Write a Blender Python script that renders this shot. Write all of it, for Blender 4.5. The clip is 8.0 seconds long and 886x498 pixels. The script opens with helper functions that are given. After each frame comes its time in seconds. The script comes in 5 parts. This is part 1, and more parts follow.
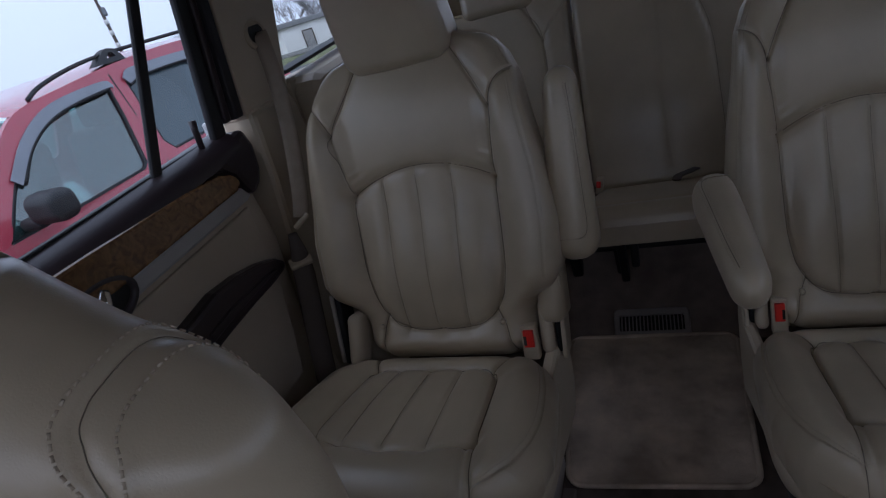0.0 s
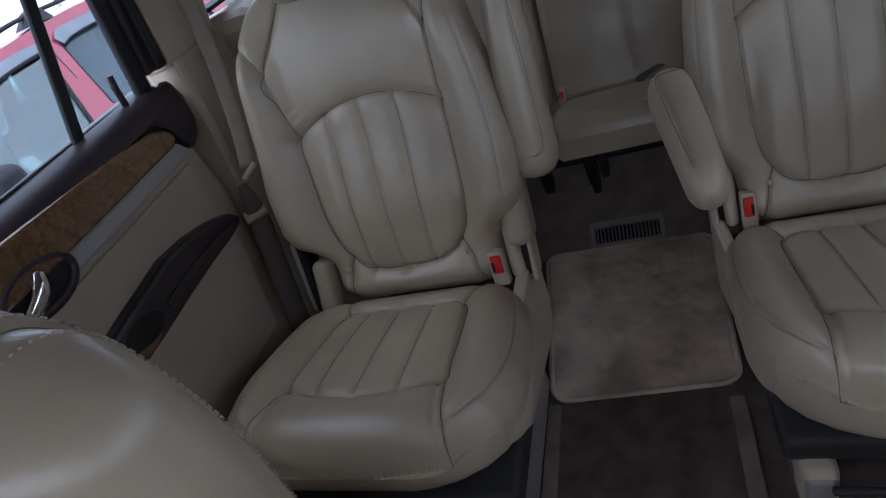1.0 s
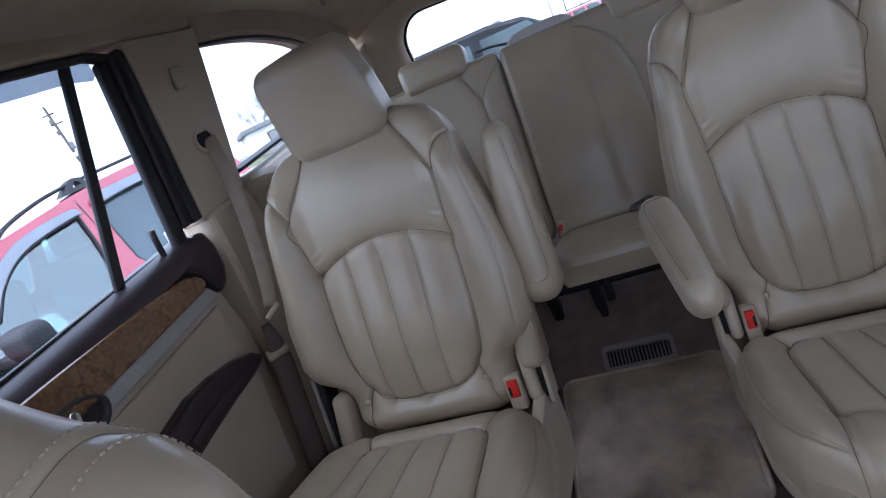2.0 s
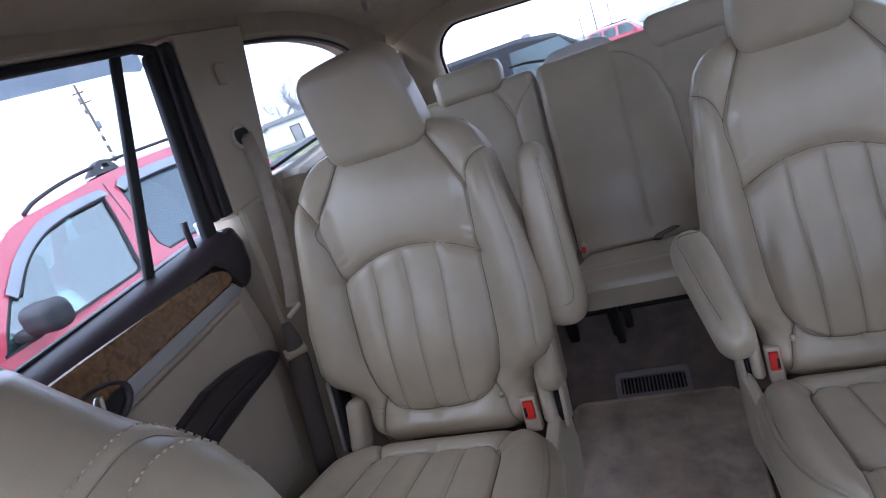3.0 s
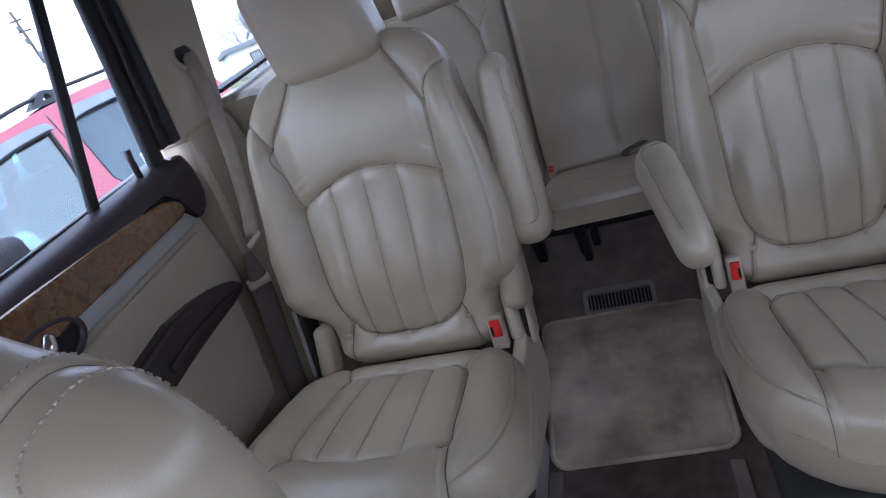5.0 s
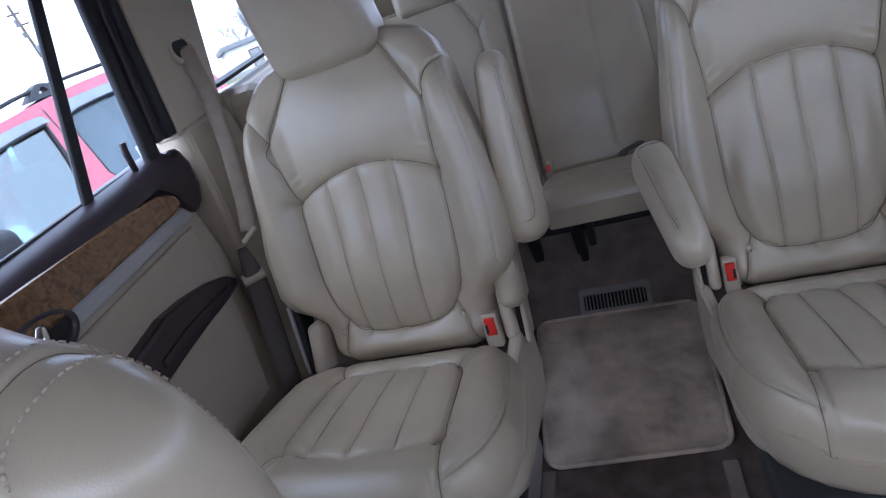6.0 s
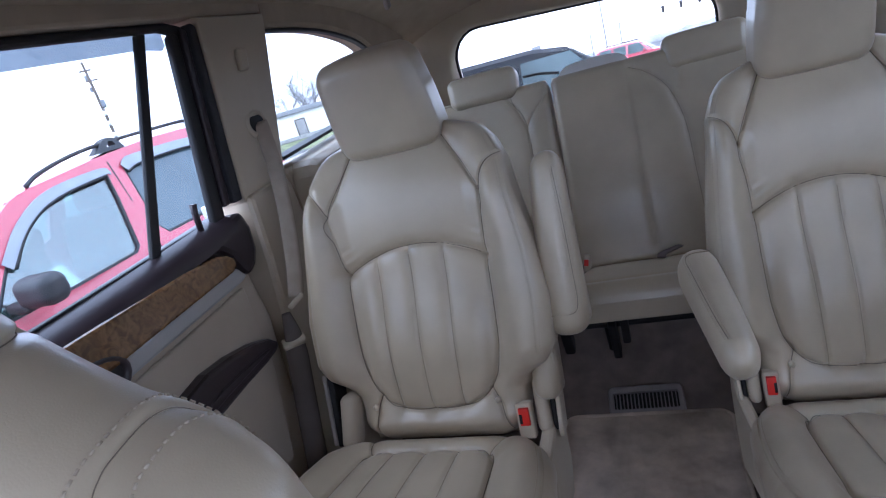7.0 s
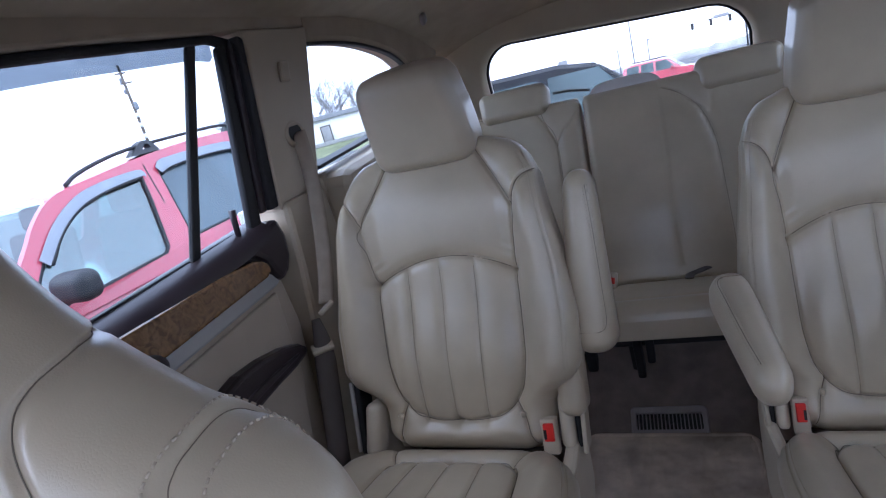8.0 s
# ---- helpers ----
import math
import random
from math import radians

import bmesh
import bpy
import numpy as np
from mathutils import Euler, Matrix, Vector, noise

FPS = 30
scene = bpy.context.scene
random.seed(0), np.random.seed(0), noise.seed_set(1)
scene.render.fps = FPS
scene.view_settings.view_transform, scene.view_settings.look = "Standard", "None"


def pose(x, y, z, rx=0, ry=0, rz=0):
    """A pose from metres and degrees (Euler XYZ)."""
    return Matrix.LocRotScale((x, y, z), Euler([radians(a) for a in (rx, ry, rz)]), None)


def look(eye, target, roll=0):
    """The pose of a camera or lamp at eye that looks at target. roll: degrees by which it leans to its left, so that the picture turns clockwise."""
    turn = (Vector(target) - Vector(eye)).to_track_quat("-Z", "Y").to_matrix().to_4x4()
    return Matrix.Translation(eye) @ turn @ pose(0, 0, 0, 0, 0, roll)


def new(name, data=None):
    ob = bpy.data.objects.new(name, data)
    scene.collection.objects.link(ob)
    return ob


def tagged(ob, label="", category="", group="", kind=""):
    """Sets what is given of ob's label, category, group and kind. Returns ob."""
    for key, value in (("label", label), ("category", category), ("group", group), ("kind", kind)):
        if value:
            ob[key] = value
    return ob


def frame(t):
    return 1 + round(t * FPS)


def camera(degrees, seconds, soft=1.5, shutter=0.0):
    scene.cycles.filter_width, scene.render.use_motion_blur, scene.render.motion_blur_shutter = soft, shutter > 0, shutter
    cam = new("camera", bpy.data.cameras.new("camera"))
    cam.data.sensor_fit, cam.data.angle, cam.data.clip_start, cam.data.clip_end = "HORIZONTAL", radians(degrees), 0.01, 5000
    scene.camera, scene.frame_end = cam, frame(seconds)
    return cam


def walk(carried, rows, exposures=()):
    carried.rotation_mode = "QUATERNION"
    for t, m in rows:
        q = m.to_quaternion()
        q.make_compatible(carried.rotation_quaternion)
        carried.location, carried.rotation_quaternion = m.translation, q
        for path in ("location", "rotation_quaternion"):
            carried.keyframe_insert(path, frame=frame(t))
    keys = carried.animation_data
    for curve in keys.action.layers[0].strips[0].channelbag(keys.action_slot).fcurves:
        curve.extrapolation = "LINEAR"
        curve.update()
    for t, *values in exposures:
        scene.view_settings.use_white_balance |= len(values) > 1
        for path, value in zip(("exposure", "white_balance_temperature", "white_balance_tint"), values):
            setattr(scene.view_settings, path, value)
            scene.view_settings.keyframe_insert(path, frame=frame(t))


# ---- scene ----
cam = camera(76.0, 8.0, soft=1.15)
PATH = [
    (0, (0.092, 0.105, 1.024), (-0.681, 1.737, 0.149), -17.5),
    (0.5, (0.108, 0.125, 1.002), (-0.647, 1.753, 0.111), -19.1),
    (1, (0.128, 0.156, 0.989), (-0.642, 1.653, -0.094), -25.3),
    (1.2, (0.126, 0.161, 0.989), (-0.624, 1.581, -0.135), -26.5),
    (1.5, (0.123, 0.162, 0.990), (-0.686, 1.630, -0.101), -28.9),
    (1.7, (0.125, 0.135, 0.982), (-0.602, 1.742, 0.042), -28.8),
    (1.8, (0.126, 0.124, 0.982), (-0.543, 1.814, 0.154), -27.5),
    (2, (0.136, 0.096, 1.003), (-0.550, 1.845, 0.329), -25.6),
    (3.5, (0.105, 0.091, 1.031), (-0.597, 1.849, 0.401), -20.5),
    (4, (0.108, 0.089, 1.035), (-0.592, 1.856, 0.430), -20.5),
    (4.5, (0.119, 0.091, 1.023), (-0.548, 1.847, 0.348), -20.4),
    (4.7, (0.119, 0.096, 1.000), (-0.532, 1.829, 0.247), -22.1),
    (5, (0.120, 0.115, 0.999), (-0.569, 1.772, 0.111), -23.3),
    (6.5, (0.119, 0.113, 0.992), (-0.558, 1.774, 0.104), -21.9),
    (6.7, (0.092, 0.099, 1.015), (-0.609, 1.802, 0.238), -20.1),
    (7, (0.091, 0.081, 1.029), (-0.605, 1.842, 0.401), -16.7),
    (7.5, (0.084, 0.071, 1.045), (-0.656, 1.819, 0.432), -15.8),
    (8, (0.077, 0.061, 1.045), (-0.676, 1.816, 0.468), -15.1),
]
EXPOSURES = [(0, -0.07, 5650, 19), (0.5, 0.56, 5610, 17), (1, 0.90, 5580, 17), (1.2, 1.06, 5520, 16), (1.45, 1.24, 5430, 15), (1.6, 1.30, 5390, 15), (2.1, 1.51, 5490, 19), (3.5, 1.62, 5390, 20), (5, 1.66, 5340, 20), (6.5, 1.82, 5290, 19), (7, 1.72, 5290, 19), (8, 1.54, 5290, 19)]
walk(cam, [(t, look(eye, target, roll)) for t, eye, target, roll in PATH], EXPOSURES)

# ---- world and light ----
world = bpy.data.worlds.new("overcast_sky")
scene.world = world
world.use_nodes = True
wn, wl = world.node_tree.nodes, world.node_tree.links
sky = wn.new("ShaderNodeTexSky")
sky.sky_type, sky.sun_disc = "NISHITA", False
sky.sun_elevation, sky.sun_rotation = radians(63), radians(221)
sky.air_density, sky.dust_density = 1.0, 4.0
hsv = wn.new("ShaderNodeHueSaturation")
hsv.inputs["Saturation"].default_value, hsv.inputs["Value"].default_value = 0.30, 1.0
wl.new(sky.outputs["Color"], hsv.inputs["Color"])
cloud = wn.new("ShaderNodeMixRGB")  # an even cloud cover over the clear sky
cloud.inputs["Fac"].default_value = 0.8
cloud.inputs["Color2"].default_value = (9.2, 9.7, 10.6, 1)
wl.new(hsv.outputs["Color"], cloud.inputs["Color1"])
wl.new(cloud.outputs["Color"], wn["Background"].inputs["Color"])
wn["Background"].inputs["Strength"].default_value = 0.15
sun = new("sun", bpy.data.lights.new("sun", "SUN"))
sun.data.energy, sun.data.angle, sun.data.color = 0.5, radians(60), (1.0, 0.98, 0.96)
sun.matrix_world = look((0, 0, 0), (0.30, 0.35, -0.9))

# ---- materials ----


def material(name, color, rough=0.6, metal=0.0, vary=0.08, scale=8.0, grain=0.0, grain_scale=400.0, spec=0.5, coat=0.0, colors=None, second=None):
    """A node material: base colour with large and fine variation, and a fine relief."""
    m = bpy.data.materials.new(name)
    m.use_nodes = True
    n, l = m.node_tree.nodes, m.node_tree.links
    b = n["Principled BSDF"]
    b.inputs["Roughness"].default_value, b.inputs["Metallic"].default_value = rough, metal
    b.inputs["Specular IOR Level"].default_value = spec
    b.inputs["Coat Weight"].default_value = coat
    tc = n.new("ShaderNodeTexCoord")
    big = n.new("ShaderNodeTexNoise")
    big.inputs["Scale"].default_value, big.inputs["Detail"].default_value = scale, 5
    l.new(tc.outputs["Object"], big.inputs["Vector"])
    ramp = n.new("ShaderNodeValToRGB")
    lo, hi = [max(0.0, c * (1 - vary)) for c in color], [min(1.0, c * (1 + vary)) for c in color]
    if second:
        lo = second
    ramp.color_ramp.elements[0].position, ramp.color_ramp.elements[1].position = 0.32, 0.68
    ramp.color_ramp.elements[0].color, ramp.color_ramp.elements[1].color = (*lo, 1), (*hi, 1)
    l.new(big.outputs["Fac"], ramp.inputs["Fac"])
    l.new(ramp.outputs["Color"], b.inputs["Base Color"])
    if grain:
        fine = n.new("ShaderNodeTexNoise")
        fine.inputs["Scale"].default_value, fine.inputs["Detail"].default_value = grain_scale, 3
        l.new(tc.outputs["Object"], fine.inputs["Vector"])
        bump = n.new("ShaderNodeBump")
        bump.inputs["Strength"].default_value, bump.inputs["Distance"].default_value = grain, 0.002
        l.new(fine.outputs["Fac"], bump.inputs["Height"])
        l.new(bump.outputs["Normal"], b.inputs["Normal"])
        mul = n.new("ShaderNodeMapRange")
        mul.inputs["To Min"].default_value, mul.inputs["To Max"].default_value = max(0.02, rough - 0.08), min(1, rough + 0.08)
        l.new(big.outputs["Fac"], mul.inputs["Value"])
        l.new(mul.outputs["Result"], b.inputs["Roughness"])
    return m


def leather(name, color):
    """Grained leather: pebbled cells, soft creases, slight dirt."""
    m = material(name, color, 0.42, vary=0.10, scale=6, spec=0.6)
    n, l = m.node_tree.nodes, m.node_tree.links
    b = n["Principled BSDF"]
    tc = n["Texture Coordinate"]
    cell = n.new("ShaderNodeTexVoronoi")
    cell.feature = "DISTANCE_TO_EDGE"
    cell.inputs["Scale"].default_value = 420
    l.new(tc.outputs["Object"], cell.inputs["Vector"])
    crease = n.new("ShaderNodeTexNoise")
    crease.inputs["Scale"].default_value, crease.inputs["Detail"].default_value, crease.inputs["Distortion"].default_value = 11, 3, 0.3
    l.new(tc.outputs["Object"], crease.inputs["Vector"])
    b1, b2 = n.new("ShaderNodeBump"), n.new("ShaderNodeBump")
    b1.inputs["Strength"].default_value, b1.inputs["Distance"].default_value = 0.15, 0.0010
    b2.inputs["Strength"].default_value, b2.inputs["Distance"].default_value = 0.10, 0.006
    l.new(cell.outputs["Distance"], b1.inputs["Height"])
    l.new(crease.outputs["Fac"], b2.inputs["Height"])
    l.new(b1.outputs["Normal"], b2.inputs["Normal"])
    l.new(b2.outputs["Normal"], b.inputs["Normal"])
    rr = n.new("ShaderNodeMapRange")
    rr.inputs["To Min"].default_value, rr.inputs["To Max"].default_value = 0.26, 0.36
    l.new(crease.outputs["Fac"], rr.inputs["Value"])
    l.new(rr.outputs["Result"], b.inputs["Roughness"])
    return m


def glass(name, tint, gloss=0.05):
    m = bpy.data.materials.new(name)
    m.use_nodes = True
    n, l = m.node_tree.nodes, m.node_tree.links
    n.remove(n["Principled BSDF"])
    tr, gl, mix = n.new("ShaderNodeBsdfTransparent"), n.new("ShaderNodeBsdfGlossy"), n.new("ShaderNodeMixShader")
    tr.inputs["Color"].default_value = (*tint, 1)
    gl.inputs["Roughness"].default_value = 0.02
    mix.inputs["Fac"].default_value = gloss
    l.new(tr.outputs["BSDF"], mix.inputs[1])
    l.new(gl.outputs["BSDF"], mix.inputs[2])
    l.new(mix.outputs["Shader"], n["Material Output"].inputs["Surface"])
    return m


def burl(name):
    """Lacquered walnut burl."""
    m = material(name, (0.17, 0.075, 0.025), 0.22, vary=0.2, scale=30, spec=0.6, coat=0.6)
    n, l = m.node_tree.nodes, m.node_tree.links
    tc = n["Texture Coordinate"]
    sw = n.new("ShaderNodeTexNoise")
    sw.inputs["Scale"].default_value, sw.inputs["Detail"].default_value, sw.inputs["Distortion"].default_value = 45, 8, 1.8
    l.new(tc.outputs["Object"], sw.inputs["Vector"])
    ramp = n["Color Ramp"]
    ramp.color_ramp.elements[0].color, ramp.color_ramp.elements[1].color = (0.085, 0.040, 0.015, 1), (0.215, 0.112, 0.042, 1)
    ramp.color_ramp.elements[0].position, ramp.color_ramp.elements[1].position = 0.35, 0.62
    l.new(sw.outputs["Fac"], ramp.inputs["Fac"])
    return m


M = {
    "leather": leather("beige_leather", (0.415, 0.347, 0.245)),
    # pale tone stands for rear window light on the middle head restraint
    "lit_pale": material("pale_window_lit", (0.72, 0.70, 0.67), 0.8, vary=0.05),
    # leather colour darkened to about 0.4, the painted shade down in seams
    "seam": material("seam_shade_leather", (0.17, 0.14, 0.102), 0.8),
    "thread": material("beige_thread", (0.40, 0.335, 0.245), 0.6),
    "trim": material("beige_plastic", (0.45, 0.382, 0.28), 0.5, vary=0.04, grain=0.12, grain_scale=900),
    "panel": material("beige_vinyl_panel", (0.41, 0.345, 0.26), 0.55, vary=0.05, grain=0.15, grain_scale=700),
    "liner": material("headliner_fabric", (0.40, 0.335, 0.255), 0.95, vary=0.06, scale=14, grain=0.3, grain_scale=1200, spec=0.1),
    "dark": material("dark_brown_plastic", (0.030, 0.022, 0.026), 0.34, vary=0.15, grain=0.12, grain_scale=800),
    "black": material("black_rubber", (0.012, 0.012, 0.014), 0.6, vary=0.2),
    "silver": material("satin_silver_plastic", (0.42, 0.42, 0.43), 0.38, metal=0.55, vary=0.04),
    "chrome": material("polished_chrome", (0.8, 0.8, 0.82), 0.08, metal=1.0, vary=0.02),
    "steel": material("dark_steel", (0.035, 0.033, 0.032), 0.7, metal=0.2, vary=0.2),
    "wood": burl("walnut_burl"),
    "carpet": material("grey_brown_carpet", (0.112, 0.086, 0.072), 0.98, vary=0.3, scale=20, grain=0.9, grain_scale=420, spec=0.05),
    "mat": material("taupe_pile_mat", (0.55, 0.445, 0.345), 1.0, vary=0.35, scale=9, grain=1.0, grain_scale=520, spec=0.03),
    "felt": material("grey_taupe_felt", (0.225, 0.18, 0.155), 0.97, vary=0.2, scale=16, grain=0.8, grain_scale=500, spec=0.05),
    "red_button": material("red_plastic", (0.62, 0.02, 0.012), 0.4, vary=0.05),
    "belt": material("tan_webbing", (0.33, 0.275, 0.215), 0.8, vary=0.08, scale=40, grain=0.4, grain_scale=900),
    # brown of the pull strap, and of the strip painting the pillar's shaded side
    "strap_shade": material("brown_strap_shade", (0.105, 0.086, 0.074), 0.7, vary=0.1),
    "amber": material("amber_liner", (0.16, 0.085, 0.04), 0.5, vary=0.15),
    # near-black that paints the shade inside slots, hollows and gaps
    "slot": material("recess_shade", (0.006, 0.006, 0.006), 0.7),
    "vent": material("taupe_vent_plastic", (0.29, 0.26, 0.24), 0.5, vary=0.08),
    "glass": glass("clear_glass", (0.93, 0.95, 0.95)),
    "tint": glass("tinted_glass", (0.86, 0.9, 0.92)),
    "car_red": material("red_car_paint", (0.46, 0.06, 0.088), 0.25, vary=0.06, scale=3, spec=0.6, coat=0.7),
    "car_black": material("black_car_paint", (0.02, 0.022, 0.026), 0.85, vary=0.1, scale=3, coat=0.0, spec=0.15),
    "car_white": material("white_car_paint", (0.75, 0.75, 0.74), 0.3, vary=0.03, coat=0.5),
    "car_glass": material("car_window_glass", (0.14, 0.19, 0.20), 0.08, vary=0.3, scale=2.2, spec=0.35),
    "car_pane": glass("neighbour_window_glass", (0.45, 0.63, 0.62), 0.18),
    "privacy_glass": material("neighbour_privacy_glass", (0.10, 0.135, 0.15), 0.06, vary=0.25, scale=1.6, spec=0.5),
    "grey_cloth": material("grey_seat_cloth", (0.10, 0.105, 0.11), 0.9, vary=0.1),
    "visor": material("smoked_visor", (0.25, 0.27, 0.30), 0.22, vary=0.1, spec=0.6),
    "grey_plastic": material("grey_mirror_plastic", (0.013, 0.014, 0.016), 0.55, vary=0.1),
    "asphalt": material("wet_asphalt", (0.055, 0.055, 0.057), 0.85, vary=0.3, scale=1.2, grain=0.6, grain_scale=90),
    "concrete": material("grey_concrete", (0.30, 0.29, 0.27), 0.9, vary=0.15, scale=2, grain=0.4, grain_scale=60),
    "white_wall": material("white_block_wall", (0.82, 0.80, 0.74), 0.85, vary=0.08, scale=1.0),
    "grass": material("winter_grass", (0.16, 0.17, 0.085), 0.95, vary=0.3, scale=0.8),
    "roof_dark": material("dark_roofing", (0.24, 0.24, 0.235), 0.9, vary=0.2),
    # bark paler than its own colour, with the haze painted in
    "bark": material("hazy_grey_bark", (0.25, 0.235, 0.22), 0.95, vary=0.3, scale=6),
    "pole": material("weathered_pole", (0.12, 0.095, 0.075), 0.9, vary=0.25, scale=5),
    "metal_grey": material("galvanised_steel", (0.22, 0.23, 0.24), 0.5, metal=0.5, vary=0.15),
    # woods lightened: the haze of distance is mixed into this grey
    "hills": material("hazy_winter_woods", (0.34, 0.34, 0.345), 1.0, vary=0.3, scale=0.15),
    "sign": material("white_sign", (0.8, 0.8, 0.8), 0.6),
    "ink": material("faded_red_ink", (0.35, 0.03, 0.05), 0.7),
    "guard": glass("pale_smoked_acrylic", (0.36, 0.38, 0.40), 0.06),
    "tyre": material("tyre_rubber", (0.02, 0.02, 0.02), 0.85, vary=0.2),
}

# ---- building blocks ----


def thing(name, label, category, group="", kind="", at=None):
    ob = new(name)
    ob.empty_display_size = 0.05
    if at is not None:
        ob.matrix_world = at
    return tagged(ob, label, category, group, kind)


def mesh_part(name, verts, faces, mat, parent=None, label="", smooth=True):
    me = bpy.data.meshes.new(name)
    me.from_pydata([tuple(map(float, v)) for v in verts], [], [tuple(map(int, f)) for f in faces])
    me.validate()
    me.update()
    if smooth:
        me.polygons.foreach_set("use_smooth", [True] * len(me.polygons))
    me.materials.append(M[mat])
    ob = new(name, me)
    if parent is not None:
        ob.parent = parent
    if label:
        ob["label"] = label
    return ob


def part(name, bm, mat, parent=None, label="", smooth=False):
    me = bpy.data.meshes.new(name)
    bm.to_mesh(me)
    bm.free()
    if smooth:
        me.polygons.foreach_set("use_smooth", [True] * len(me.polygons))
    me.materials.append(M[mat])
    ob = new(name, me)
    if parent is not None:
        ob.parent = parent
    if label:
        ob["label"] = label
    return ob


def rbox_data(size, r, inner=4, k=4):
    """Vertices and faces of a box with rounded edges, centred."""
    h = np.array(size) / 2
    r = min(r, h.min() * 0.999)
    axes = []
    for a in h:
        e = [r * math.tan(radians(45 * i / k)) for i in range(1, k + 1)]
        mid = np.linspace(-(a - r), a - r, inner + 1)
        axes.append(np.concatenate([[-(a - r) - x for x in reversed(e)], mid, [(a - r) + x for x in e]]))
    verts, faces, index = [], [], {}

    def vid(p):
        key = tuple(np.round(p, 6))
        if key not in index:
            index[key] = len(verts)
            verts.append(p)
        return index[key]

    for ax in range(3):
        u, v = [(1, 2), (2, 0), (0, 1)][ax]
        for side in (-1, 1):
            for i in range(len(axes[u]) - 1):
                for j in range(len(axes[v]) - 1):
                    q = []
                    for a, b in ((i, j), (i + 1, j), (i + 1, j + 1), (i, j + 1)):
                        p = np.zeros(3)
                        p[ax], p[u], p[v] = side * h[ax], axes[u][a], axes[v][b]
                        q.append(vid(p))
                    faces.append(q if side > 0 else q[::-1])
    V = np.array(verts)
    core = np.clip(V, -(h - r), h - r)
    d = V - core
    ln = np.linalg.norm(d, axis=1, keepdims=True)
    V = core + d / np.where(ln > 0, ln, 1) * r
    return V, faces


def rbox(name, size, r, mat, parent=None, at=None, warp=None, label="", inner=4, k=4):
    V, F = rbox_data(size, r, inner, k)
    if warp:
        V = warp(V.copy())
    if at is not None:
        R = np.array(at)
        V = V @ R[:3, :3].T + R[:3, 3]
    return mesh_part(name, V, F, mat, parent, label)


def prism(name, outline, lo, hi, axis, mat, parent=None, label="", bevel=0.004, segs=2, holes=()):
    """A flat outline drawn out along an axis between lo and hi, with rounded edges. Outlines are (a, b) in the other two axes, in order."""
    bm = bmesh.new()
    o = [i for i in range(3) if i != axis]

    def at3(p, h):
        q = [0, 0, 0]
        q[o[0]], q[o[1]], q[axis] = p[0], p[1], h
        return q

    bot = [bm.verts.new(at3(p, lo)) for p in outline]
    top = [bm.verts.new(at3(p, hi)) for p in outline]
    n = len(outline)
    bm.faces.new(bot), bm.faces.new(top)
    for i in range(n):
        bm.faces.new((bot[i], bot[(i + 1) % n], top[(i + 1) % n], top[i]))
    bmesh.ops.recalc_face_normals(bm, faces=bm.faces)
    if bevel:
        edges = [e for e in bm.edges if len(e.link_faces) == 2 and e.calc_face_angle(0) > 0.5]
        bmesh.ops.bevel(bm, geom=edges, offset=bevel, segments=segs, profile=0.5, affect="EDGES", clamp_overlap=True)
    return part(name, bm, mat, parent, label)


def tube(name, points, radius, mat, parent=None, label="", sides=8, flat=1.0, closed=False, up=(0, 0, 1), caps=True):
    """A tube along points; flat < 1 squashes the section along up. radius may be a list."""
    P = [Vector(p) for p in points]
    verts, faces = [], []
    n = len(P)
    for i, p in enumerate(P):
        a, b = (P[i - 1] if i or closed else P[0]), (P[(i + 1) % n] if i < n - 1 or closed else P[-1])
        t = (b - a).normalized()
        s = t.cross(Vector(up))
        s = s.normalized() if s.length > 1e-4 else Vector((1, 0, 0))
        w = s.cross(t).normalized()
        r = radius[i] if isinstance(radius, (list, tuple)) else radius
        for k in range(sides):
            an = 2 * math.pi * (k + 0.5) / sides
            verts.append(p + s * (math.cos(an) * r) + w * (math.sin(an) * r * flat))
    for i in range(n if closed else n - 1):
        for k in range(sides):
            j = (i + 1) % n
            faces.append((i * sides + k, i * sides + (k + 1) % sides, j * sides + (k + 1) % sides, j * sides + k))
    if not closed and caps:
        faces.append(tuple(range(sides))[::-1])
        faces.append(tuple((n - 1) * sides + k for k in range(sides)))
    return mesh_part(name, verts, faces, mat, parent, label)


def arc(points, n=24):
    """A smooth line (Catmull-Rom) through points."""
    P = [np.array(p, float) for p in points]
    P = [2 * P[0] - P[1]] + P + [2 * P[-1] - P[-2]]
    out = []
    segs = len(P) - 3
    per = max(2, n // segs)
    for i in range(segs):
        a, b, c, d = P[i:i + 4]
        for k in range(per):
            t = k / per
            out.append(0.5 * (2 * b + (c - a) * t + (2 * a - 5 * b + 4 * c - d) * t * t + (3 * b - a - 3 * c + d) * t ** 3))
    out.append(P[-2])
    return out


def sstep(a, b, x):
    t = np.clip((x - a) / (b - a), 0, 1)
    return t * t * (3 - 2 * t)


def seg_dist(X, Y, line):
    """Distance of grid points from a broken line."""
    D = np.full(X.shape, 9.0)
    for (ax, ay), (bx, by) in zip(line[:-1], line[1:]):
        ux, uy = bx - ax, by - ay
        L = ux * ux + uy * uy + 1e-12
        t = np.clip(((X - ax) * ux + (Y - ay) * uy) / L, 0, 1)
        D = np.minimum(D, np.hypot(X - ax - t * ux, Y - ay - t * uy))
    return D


